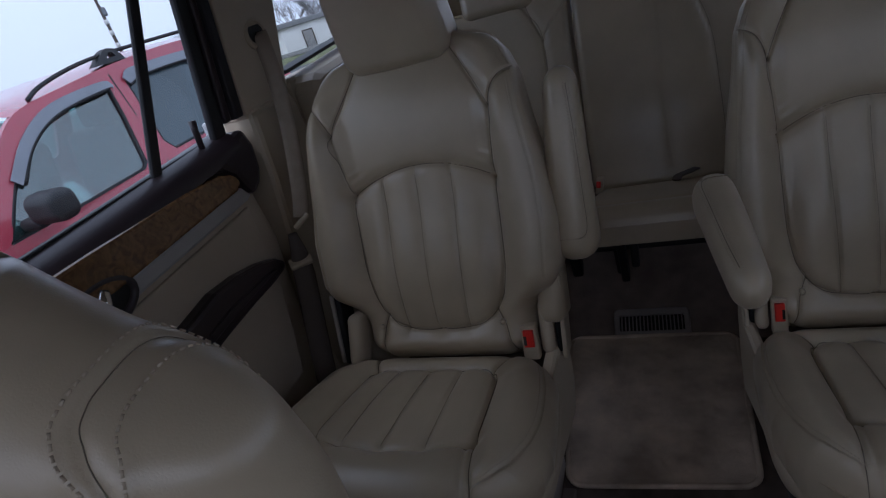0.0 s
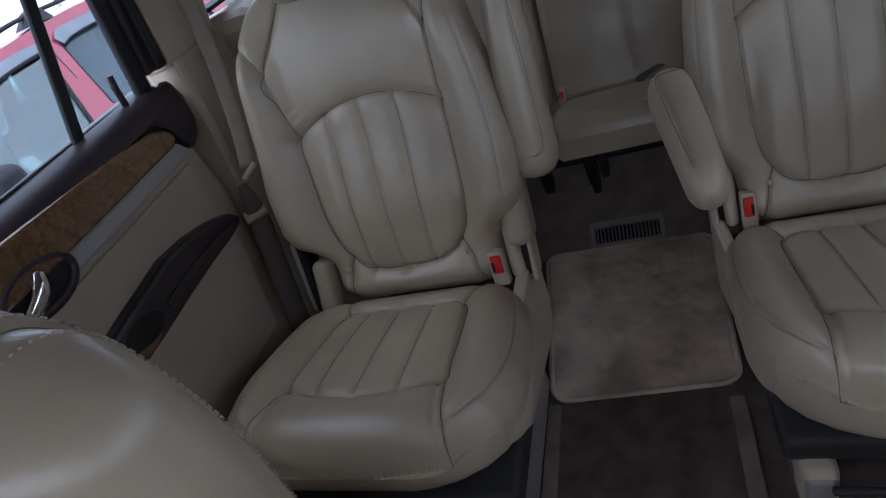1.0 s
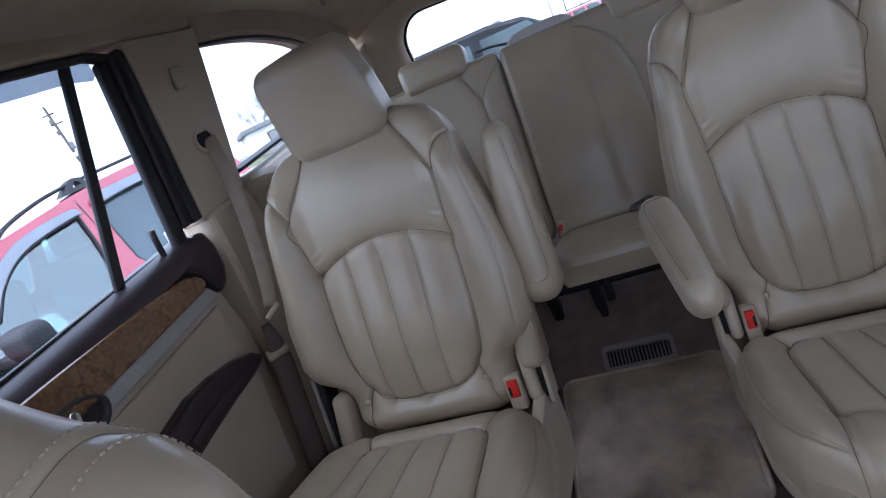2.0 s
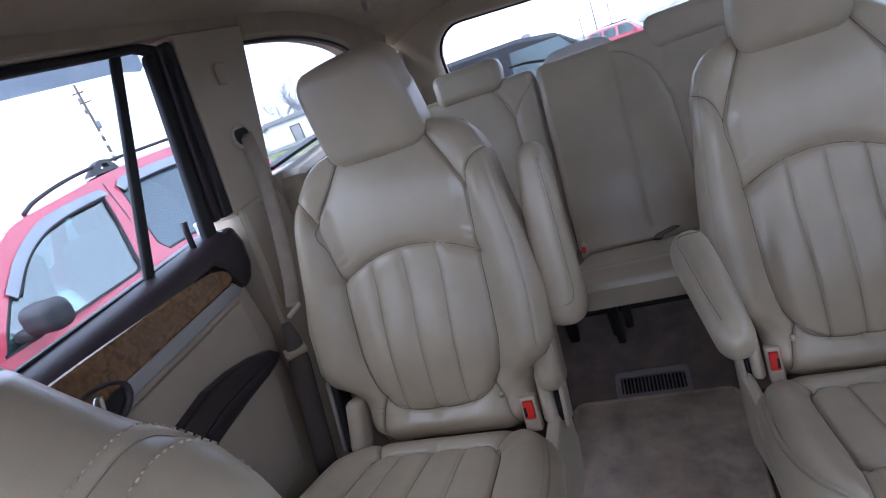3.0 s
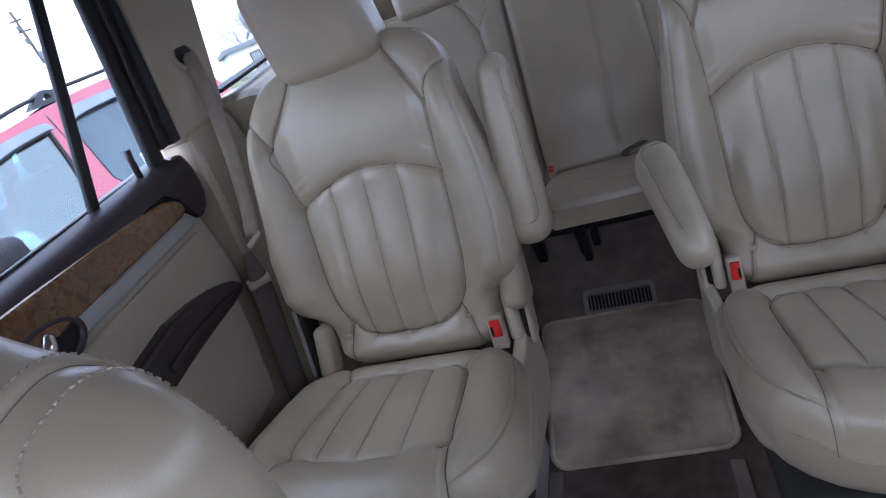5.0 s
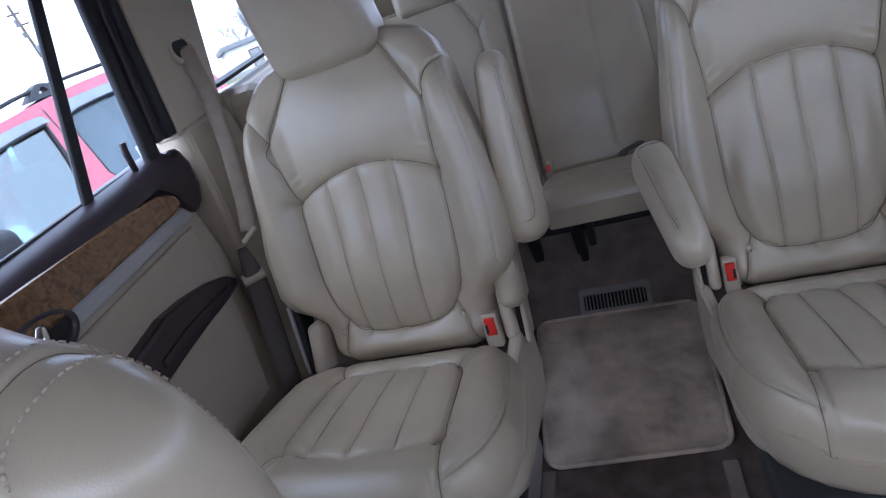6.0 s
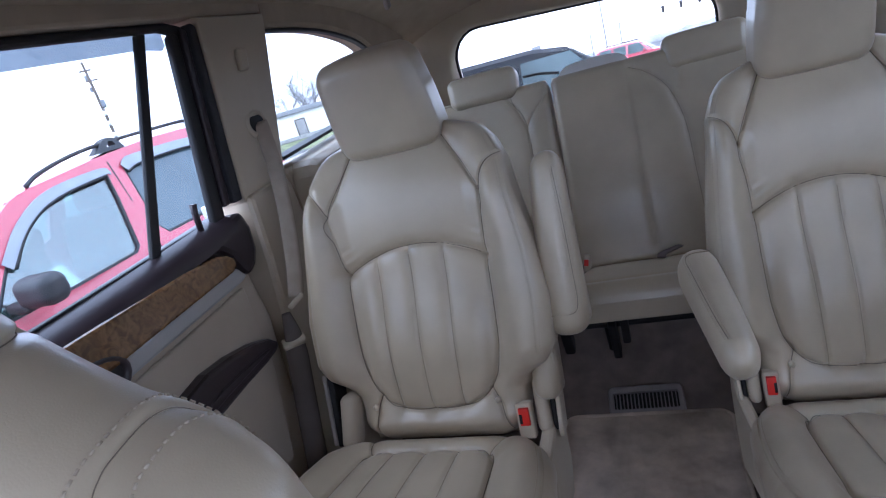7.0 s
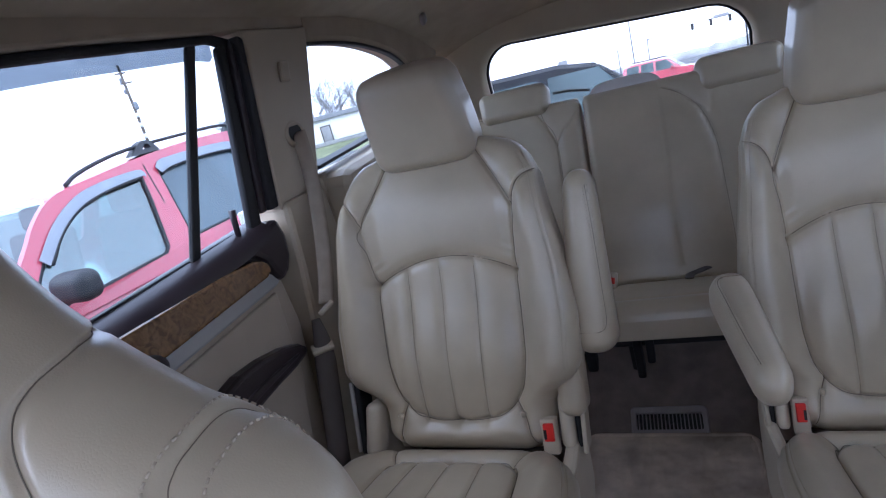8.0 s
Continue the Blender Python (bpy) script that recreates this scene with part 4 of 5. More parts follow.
def rear_bench():
    """Third-row bench, split in two."""
    def section(x0, x1, name_label, seams_extra, heads):
        xc, w = (x0 + x1) / 2, (x1 - x0) / 2
        b = thing("third_row_seat", name_label, "car seat", group="third row seats", at=Matrix.Translation((xc, 0, 0)))
        half = outline([(-0.03, w - 0.012), (0.0, w), (0.54, w), (0.56, w - 0.006)])
        heads_x = [h - xc for h in heads]

        def depth(X, S):
            d = 0.012 * np.exp(-((S - 0.15) / 0.12) ** 2) + 0.02 * sstep(0.0, 0.5, S)
            for h in heads_x:
                a = np.abs(X - h)
                d = d - 0.012 * np.exp(-(a / 0.12) ** 2) * (1 - sstep(0.45, 0.56, S))
            return d
        seams = [([(x - xc, s) for x, s in l], 0.56 if len(l) == 3 else 0.8) for l in seams_extra]
        padded(b, {0: "backrest"}, (0, 1.68, 0.345), TILT_S, TILT_N, -0.03, 0.56, half, depth, 0.022, 0.09, seams, lambda x, s: np.zeros(x.shape, int), "leather", nu=190, ns=190, groove=0.0045, puff=0.0040, cord=0.0007)
        cs, cn = np.array((0, -0.974, 0.225)), np.array((0, 0.225, 0.974))
        chalf = outline([(-0.02, w - 0.01), (0.25, w), (0.30, w - 0.02)])
        padded(b, {0: "cushion"}, (0, 1.665, 0.330), cs, cn, -0.02, 0.300, chalf, lambda X, S: 0.014 * np.sin(np.clip(S / 0.30, 0, 1) * 3), 0.040, 0.085, [([(-w, 0.245), (w, 0.245)], 0.3)], lambda x, s: np.zeros(x.shape, int), "leather", nu=80, ns=70, shell="cushion_base", back_mat="leather")

        def hs(V):
            t = (V[:, 2] + 0.05) / 0.1
            V[:, 0] *= 0.95 + 0.06 * np.clip(t, 0, 1)
            V[:, 2] -= 0.25 * V[:, 0] ** 2
            return V
        for h in heads_x:
            rbox("head_restraint", (0.225, 0.085, 0.10), 0.028, "leather", b, Matrix.Translation((h, 1.885, 0.888 if xc < 0 else 0.850)) @ pose(0, 0, 0, -16, 0, 0), hs, inner=8, k=5)
        for x in (-w + 0.06, w - 0.06):
            rbox("bench_leg", (0.03, 0.05, 0.18), 0.008, "black", b, pose(x, 1.56, 0.19, 15, 0, 0), inner=1, k=2)
        return b

    l_seams = [[(-0.47, 0.55), (-0.28, 0.545), (-0.245, 0.50), (-0.216, 0.43), (-0.214, 0.20), (-0.20, 0.05)], [(-0.14, 0.52), (-0.19, 0.47), (-0.216, 0.43)]]
    section(-0.62, -0.136, "beige leather third row seat with low headrest", l_seams, [-0.335])
    r_seams = [[(0.085, 0.56), (0.085, 0.30), (0.095, 0.02)], [(0.096, 0.53), (0.14, 0.505), (0.19, 0.45), (0.22, 0.35), (0.228, 0.20), (0.235, 0.02)], [(0.215, 0.55), (0.225, 0.50), (0.215, 0.44)]]
    wide = section(-0.128, 0.66, "wide beige leather third row bench section with headrest", r_seams, [0.30])
    # pull strap on the cushion and a buckle in the joint
    st = thing("pull_strap", "beige webbing pull strap at the back of the bench cushion", "strap")
    tube("strap_loop", arc([(0.150, 1.63, 0.372), (0.130, 1.60, 0.378), (0.105, 1.575, 0.380), (0.098, 1.555, 0.378)], 16), 0.012, "strap_shade", st, flat=0.25)
    bk = thing("belt_buckle", "beige belt buckle with red button in the bench joint", "buckle")
    rbox("buckle_body", (0.020, 0.016, 0.050), 0.005, "trim", bk, pose(-0.098, 1.60, 0.372, -20, 10, 0), inner=2, k=2)
    rbox("buckle_button", (0.012, 0.006, 0.018), 0.002, "red_button", bk, pose(-0.100, 1.590, 0.378, -20, 10, 0), inner=1, k=2)
    fr = wide
    # middle restraint: brightness from the rear window is put into its colour
    rbox("middle_restraint", (0.235, 0.10, 0.13), 0.045, "lit_pale", wide, pose(-0.276, 2.05, 0.828, -70, 0, 0), lambda V: V - np.column_stack([np.zeros(len(V)), np.zeros(len(V)), 2.4 * V[:, 0] ** 2]), "middle head restraint folded back, window light in its pale colour", inner=8, k=5)
    rbox("cross_tube", (0.9, 0.03, 0.03), 0.012, "black", fr, pose(-0.246, 1.50, 0.235), inner=2, k=3)
    rbox("latch_hook", (0.02, 0.05, 0.12), 0.006, "black", fr, pose(-0.316, 1.45, 0.215, 12, 0, 0), inner=1, k=2)
    rbox("latch_hook", (0.02, 0.04, 0.09), 0.006, "black", fr, pose(-0.286, 1.46, 0.24, -10, 0, 0), inner=1, k=2)
    rbox("rear_cross_tube", (0.9, 0.03, 0.03), 0.012, "steel", fr, pose(-0.246, 1.62, 0.22), inner=2, k=3)


rear_bench()


def front_seat(xc, y0, mirror, label):
    """A front seat: one rounded form, widest at the shoulders, with a stitched seam arching over its bolster."""
    ch = thing("front_seat", label, "car seat", group="front seats", at=Matrix.Translation((xc, y0, 0)))
    lean = -0.085
    sd, nd = np.array((0, math.sin(lean), math.cos(lean))), np.array((0, -math.cos(lean), math.sin(lean)))
    o = np.array((0, 0.323, 0.262))
    ks = (-0.02, 0.15, 0.30, 0.42, 0.50, 0.55, 0.59, 0.625, 0.66, 0.70, 0.75)
    kw = (0.201, 0.225, 0.250, 0.281, 0.296, 0.294, 0.278, 0.214, 0.159, 0.104, 0.055)
    knots = np.array(arc(list(zip(ks, kw)), 200))

    def width(s):
        return np.interp(s, knots[:, 0], knots[:, 1])

    # seams in (turn, s): turn 0 is the inboard flank, pi / 2 the middle of the front
    arch = arc([(1.12, 0.0), (1.08, 0.2), (0.98, 0.40), (0.82, 0.526), (0.64, 0.589), (0.45, 0.612), (0.26, 0.621), (0.07, 0.624), (-0.12, 0.624), (-0.32, 0.620), (-0.50, 0.612), (-0.62, 0.599), (-0.64, 0.58), (-0.60, 0.547), (-0.56, 0.50), (-0.54, 0.40)], 220)
    neck = arc([(1.34, 0.0), (1.30, 0.25), (1.18, 0.48), (0.98, 0.59), (0.78, 0.638), (0.55, 0.664), (0.24, 0.676), (-0.18, 0.679), (-0.50, 0.677), (-1.0, 0.672)], 160)

    def lift(T, S):
        """Relief: a groove with a swell beside it along the seams, and shallow creases."""
        d = np.zeros(T.shape)
        scale = np.maximum(width(S), 0.1)
        for line, deep, swell in ((arch, 0.0030, 0.0022), (neck, 0.0065, 0.0)):
            r = seg_dist(T * scale, S, [(t * float(width(v)), v) for t, v in line[::3]])
            d += -deep * np.exp(-(r / 0.0030) ** 2) + swell * np.exp(-((r - 0.0070) / 0.0048) ** 2)
        return d

    def place(T, S, out=0.0):
        w = width(S) + out
        h = np.where(np.sin(T) > 0, 0.085 * (1 - 0.45 * np.clip((S - 0.55) / 0.2, 0, 1) ** 2), 0.07) + out
        c, sn = np.cos(T), np.sin(T)
        x = w * np.sign(c) * np.abs(c) ** 0.85
        d = h * np.sign(sn) * np.abs(sn) ** 0.85
        d = d - 0.03 * np.clip(sn, 0, 1) ** 6 * sstep(0.05, 0.2, S) * (1 - sstep(0.5, 0.62, S))
        return o + S[..., None] * sd + d[..., None] * nd + (x * mirror)[..., None] * np.array((1.0, 0, 0))

    nt, ns = 420, 330
    T = np.linspace(-math.pi, math.pi, nt, endpoint=False)
    # closer rings and columns where the inboard shoulder is seen
    T = T - 0.55 * np.sin(T - 0.1) * (1 - 0.3 * np.cos(T))
    q = np.linspace(0, 1, ns)
    S = -0.02 + 0.77 * (q + 0.11 * np.sin(2 * math.pi * (q - 0.28)) + 0.11 * math.sin(2 * math.pi * 0.28))
    S = np.clip(S, -0.02, 0.75)
    SS, TT = np.meshgrid(S, T, indexing="ij")
    V = place(TT, SS, lift(TT, SS))
    I = np.arange(ns * nt).reshape(ns, nt)
    J = np.roll(I, -1, 1)
    quads = np.stack([I[:-1], J[:-1], J[1:], I[1:]], -1)
    if mirror > 0:
        quads = quads[..., ::-1]
    # parts share the smooth normals of the whole form
    N = np.cross(np.roll(V, -1, 1) - np.roll(V, 1, 1), np.gradient(V, axis=0)) * mirror
    N /= np.linalg.norm(N, axis=2, keepdims=True) + 1e-12
    centre = V.mean(axis=1, keepdims=True)
    if np.sum(N * (V - centre)) < 0:
        N = -N
    ta = TT[:-1] + 0.5 * (T[1] - T[0])
    an = np.interp(SS[:-1], [p[1] for p in neck[:140]], [p[0] for p in neck[:140]])
    aa = np.interp(SS[:-1], [p[1] for p in arch[:125]], [p[0] for p in arch[:125]])
    reg = np.where((np.abs(ta - math.pi / 2) < math.pi / 2 - np.clip(an, -1, 1.4)) | (SS[:-1] > 0.677), 0, 1)
    reg = np.where((reg == 1) & (ta < aa) & (ta > -0.6) & (SS[:-1] < 0.624), 2, reg)
    reg = np.where((ta < -0.6) & (ta > -math.pi + 0.6) & (SS[:-1] < 0.6), 3, reg)
    flat, nf = V.reshape(-1, 3), N.reshape(-1, 3)
    for rid, name in ((0, "center_panel"), (1, "shoulder_panel"), (2, "bolster"), (3, "back_panel")):
        f = quads[reg == rid]
        used, inv = np.unique(f.ravel(), return_inverse=True)
        ob = mesh_part(name, flat[used], inv.reshape(-1, 4), "leather", ch)
        if len(ob.data.vertices) == len(used):
            ob.data.normals_split_custom_set_from_vertices([tuple(v) for v in nf[used]])
    mesh_part("top_cap", [tuple(v) for v in V[-1]], [tuple(range(nt)) if mirror > 0 else tuple(range(nt - 1, -1, -1))], "leather", ch)

    def row(line, off):
        """A line beside a seam on the surface, off metres away, just above it."""
        L = np.array(line)
        t, v = L[:, 0] * width(L[:, 1]), L[:, 1]
        dt, dv = np.gradient(t), np.gradient(v)
        k = np.hypot(dt, dv) + 1e-9
        t, v = t - dv / k * off, v + dt / k * off
        a = t / width(v)
        return [tuple(p) for p in place(a, v, lift(a, v) + 0.0006)]

    # dark cords colour in the shade along both seams
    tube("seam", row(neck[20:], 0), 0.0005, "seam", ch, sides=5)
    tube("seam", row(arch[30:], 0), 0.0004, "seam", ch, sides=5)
    for off in (-0.0072, 0.0072):
        stitches("stitching", ch, row(arch[30:], off), step=0.0056, r=0.0010, lift=0.0002, normal=(0.55 * mirror, -0.45, 0.7))

    def sh(V):
        V[:, 0] *= 0.95 + 0.4 * (V[:, 2])
        return V
    rbox("head_restraint", (0.22, 0.10, 0.19), 0.04, "leather", ch, Matrix.Translation((-0.10 * mirror, 0.27, 1.17)) @ pose(0, 0, 0, -8, 0, 0), sh, inner=8, k=5)
    rbox("cushion", (0.54, 0.50, 0.16), 0.06, "leather", ch, pose(0, 0.0, 0.33, 8, 0, 0), inner=8, k=5)
    rbox("seat_base", (0.44, 0.46, 0.24), 0.02, "dark", ch, pose(0, 0.0, 0.125), inner=2, k=2)
    return ch


front_seat(-0.405, 0.0, 1, "beige leather front seat with double stitched bolster")
# out of view; added and slid forward to shade the right captain chair
front_seat(0.54, -0.42, -1, "unseen beige leather front seat added to shade the right chair")

# ---- outside ----
GROUND = Matrix.Translation((0, 0, -0.56)) @ pose(0, 0, 0, -4.0, 0, 0)


def ground():
    g = thing("ground", "dark asphalt car park", "ground", kind="structure", at=GROUND)
    n = 60
    r = np.concatenate([[0], np.geomspace(1.0, 1500, n)])
    V, F, k = [], [], 48
    for ri in r:
        for j in range(k):
            t = 2 * math.pi * j / k
            V.append((ri * math.cos(t), ri * math.sin(t), 0.01 * noise.noise((ri * math.cos(t), ri * math.sin(t), 0)) if ri < 60 else 0))
    for i in range(len(r) - 1):
        for j in range(k):
            F.append((i * k + j, (i + 1) * k + j, (i + 1) * k + (j + 1) % k, i * k + (j + 1) % k))
    mesh_part("asphalt", V, F, "asphalt", g)


EYE = Vector((0.08, 0.06, 1.05))


def plate(name, outer, holes, off, thick, mat, parent, label="", far=False):
    """A plate in the side of the neighbouring car, with openings through it; off metres proud of the side."""
    bm = bmesh.new()
    edges = []
    for loop in [outer] + list(holes):
        vs = [bm.verts.new((0, y, z)) for y, z in loop]
        edges += [bm.edges.new((vs[k], vs[(k + 1) % len(vs)])) for k in range(len(vs))]
    bmesh.ops.triangle_fill(bm, use_beauty=True, use_dissolve=False, edges=edges)
    ext = bmesh.ops.extrude_face_region(bm, geom=bm.faces[:])
    bmesh.ops.translate(bm, vec=(-thick, 0, 0), verts=[v for v in ext["geom"] if isinstance(v, bmesh.types.BMVert)])
    for v in bm.verts:
        x = v.co.x + off - 0.34 * max(0.0, v.co.z - 0.50)
        v.co.x = -2.30 + x if not far else -4.06 - x
    bmesh.ops.recalc_face_normals(bm, faces=bm.faces)
    return part(name, bm, mat, parent, label)


def loft(name, sections, mat, parent, label=""):
    n = len(sections[0])
    V = [p for s in sections for p in s]
    F = [(a * n + i, (a + 1) * n + i, (a + 1) * n + i + 1, a * n + i + 1) for a in range(len(sections) - 1) for i in range(n - 1)]
    return mesh_part(name, V, F, mat, parent, label)


def neighbour_suv():
    car = thing("parked_suv", "red sport utility car with roof rails parked alongside", "car")
    roof = [tuple(p) for p in arc([(1.26, 0.50), (1.588, 0.79), (1.678, 0.872), (1.784, 0.942), (1.891, 0.976), (2.10, 1.0), (2.43, 1.03), (2.78, 1.045), (3.18, 1.035), (3.42, 1.0), (3.58, 0.92), (3.68, 0.72), (3.74, 0.50)], 60)]
    front = [tuple(p) for p in arc([(1.43, 0.525), (1.60, 0.70), (1.747, 0.828), (1.91, 0.906), (2.07, 0.938), (2.295, 0.948), (2.325, 0.93)], 20)] + [(2.29, 0.80), (2.205, 0.56), (2.17, 0.538), (1.8, 0.528)]
    rear = [(2.384, 0.61), (2.44, 0.93), (2.47, 0.958)] + [tuple(p) for p in arc([(2.541, 0.967), (2.80, 0.968), (3.035, 0.955), (3.085, 0.925)], 10)] + [(3.05, 0.75), (3.01, 0.575), (2.97, 0.557), (2.42, 0.555)]
    third = [(3.16, 0.57), (3.21, 0.94), (3.34, 0.93), (3.46, 0.86), (3.52, 0.70), (3.50, 0.57)]
    outer = roof + [(3.74, 0.46), (1.22, 0.46)]
    for far in (False, True):
        plate("cabin_side", outer, [front, rear, third], 0.0, 0.03, "car_red", car, far=far)
        for o in () if far else (front, rear, third):
            g = plate("side_window", o, [], -0.014, 0.004, "car_pane" if o is front else "privacy_glass", car, far=far)
            g.visible_shadow = False
            pts = [Vector(((-2.30 - 0.008 - 0.34 * max(0, z - 0.5)) if not far else (-4.06 + 0.008 + 0.34 * max(0, z - 0.5)), y, z)) for y, z in o]
            tube("window_rubber", pts, 0.010, "black", car, closed=True, up=(1, 0, 0), sides=6)
    # smoked visors over the two door windows
    v1 = [tuple(p) for p in arc([(1.60, 0.735), (1.747, 0.852), (1.91, 0.932), (2.07, 0.963), (2.305, 0.970), (2.342, 0.94)], 24)]
    v1 += [tuple(p) for p in arc([(2.335, 0.925), (2.30, 0.934), (2.07, 0.918), (1.91, 0.884), (1.765, 0.812), (1.625, 0.70)], 24)]
    v2 = [tuple(p) for p in arc([(2.425, 0.955), (2.47, 0.985), (2.541, 0.992), (2.80, 0.992), (3.045, 0.978), (3.098, 0.935)], 20)]
    v2 += [tuple(p) for p in arc([(3.085, 0.905), (3.03, 0.932), (2.80, 0.945), (2.541, 0.940), (2.445, 0.92)], 20)]
    for v in (v1, v2):
        plate("rain_visor", v, [], 0.016, 0.006, "visor", car, "smoked window visor")
    # black tubes imitate the shadow below each visor
    for lo in ([(1.64, 0.700), (1.765, 0.806), (1.91, 0.878), (2.07, 0.912), (2.31, 0.928)], [(2.447, 0.915), (2.541, 0.935), (2.80, 0.940), (3.03, 0.927), (3.08, 0.905)]):
        tube("visor_shade", [(-2.30 - 0.34 * (p[1] - 0.5) + 0.004, p[0], p[1]) for p in arc(lo, 30)], 0.011, "black", car, up=(1, 0, 0), sides=6)
    # roof, windscreen, bonnet, tail
    def across(y, z, crown, x0=-2.30, n=15):
        a, b = x0 - 0.34 * max(0, z - 0.5), -6.36 - x0 + 0.34 * max(0, z - 0.5)
        return [(a + (b - a) * k / (n - 1), y, z + crown * (1 - (2 * k / (n - 1) - 1) ** 4)) for k in range(n)]
    loft("roof", [across(y, z, 0.035) for y, z in roof if 1.80 < y < 3.60], "car_red", car)
    loft("windscreen", [across(y + 0.012, z, 0.02) for y, z in roof if y <= 1.80], "car_pane", car).visible_shadow = False
    loft("tail_window", [across(y, z, 0.0) for y, z in roof if y >= 3.55], "car_pane", car)
    loft("bonnet", [across(y, z, 0.05) for y, z in ((-1.15, 0.12), (-1.05, 0.26), (-0.8, 0.34), (0.2, 0.42), (0.9, 0.455), (1.22, 0.465), (1.5, 0.46))], "car_red", car)
    prism("lower_body", [(-1.15, -0.30), (-1.15, 0.08), (-1.05, 0.24), (-0.8, 0.33), (0.2, 0.41), (0.9, 0.45), (1.22, 0.465), (3.76, 0.465), (3.84, 0.30), (3.86, -0.10), (3.80, -0.32), (3.4, -0.32), (-0.6, -0.32)], -4.05, -2.31, 0, "car_red", car, bevel=0.03)
    plate("door_gap", [(2.300, -0.2), (2.305, -0.2), (2.316, 0.49), (2.380, 0.99), (2.373, 0.99), (2.309, 0.49)], [], 0.0015, 0.004, "black", car)
    plate("door_gap", [(3.03, -0.2), (3.036, -0.2), (3.056, 0.49), (3.145, 0.95), (3.138, 0.95), (3.05, 0.49)], [], 0.0015, 0.004, "black", car)
    for y, z, w in ((2.40, 0.447, 0.10), (2.405, 0.430, 0.09), (2.41, 0.413, 0.07)):
        plate("decal", [(y, z), (y + w, z + 0.002), (y + w, z + 0.011), (y, z + 0.009)], [], 0.018, 0.002, "ink", car, "faded dark red lettering bars")
    plate("decal", [(2.515, 0.455), (2.54, 0.455), (2.54, 0.475), (2.515, 0.475)], [], 0.018, 0.002, "ink", car)
    for y in (2.17, 2.80):
        rbox("door_handle", (0.03, 0.16, 0.03), 0.012, "black", car, pose(-2.285, y, 0.36), inner=2, k=3)
    rbox("door_mirror", (0.20, 0.12, 0.125), 0.045, "grey_plastic", car, pose(-2.15, 1.552, 0.615), inner=5, k=5)
    rbox("mirror_arm", (0.12, 0.06, 0.05), 0.02, "grey_plastic", car, pose(-2.27, 1.53, 0.565), inner=2, k=3)
    # roof rails
    for s in (1, -1):
        def rx(z):
            return -3.18 + s * (0.88 - 0.34 * (z - 0.5) - 0.015)
        rail = arc([(rx(z), y, z - (0.0 if s > 0 else 0.055)) for y, z in ((1.93, 0.992), (2.02, 1.028), (2.204, 1.064), (2.42, 1.083), (2.8, 1.088), (3.12, 1.082), (3.36, 1.03))], 30)
        tube("roof_rail", rail, 0.010, "black", car, sides=8)
        for y in (2.44, 3.20):
            o = [(-0.10, -0.045), (0.10, -0.045), (0.088, -0.012), (0.070, 0.016), (0.030, 0.024), (-0.005, 0.014), (-0.05, -0.015)]
            rr = [(-0.005, -0.022), (0.055, -0.022), (0.050, -0.002), (0.028, 0.004)]
            if s > 0:
                plate("rail_foot", [(y + a, 1.083 + b) for a, b in o], [[(y + a, 1.083 + b) for a, b in rr]], 0.004, 0.05, "grey_plastic", car)
    for y in (-0.35, 2.95):
        for x in (-2.42, -3.94):
            w = rbox("wheel", (0.22, 0.68, 0.68), 0.05, "tyre", car, Matrix.Translation((x, y, -0.30)), warp=lambda V: np.column_stack([V[:, 0], *(V[:, 1:] * (0.34 / np.maximum(np.hypot(V[:, 1], V[:, 2]), 0.34))[:, None]).T]), inner=8, k=3)
            tube("rim", [(x - 0.1, y, -0.30), (x + 0.115, y, -0.30)], 0.2, "metal_grey", w, sides=20)
    # seats inside
    for x in (-2.78, -3.58):
        for y in (2.42, 3.28):
            rbox("seat_back", (0.50, 0.14, 0.36), 0.05, "grey_cloth", car, pose(x, y, 0.58, -12, 0, 0), inner=3, k=3)
            rbox("head_restraint", (0.26, 0.10, 0.15), 0.04, "grey_cloth", car, pose(x, y + 0.06, 0.83, -8, 0, 0), inner=3, k=3)
    rbox("dashboard", (1.5, 0.35, 0.12), 0.05, "grey_cloth", car, pose(-3.18, 1.45, 0.49), inner=3, k=3)


def far_place(az, dist, h=0.0):
    """A place on the ground by bearing and distance, h above it."""
    a = radians(az)
    return GROUND @ Vector((EYE.x + dist * math.sin(a), EYE.y + dist * math.cos(a), h))


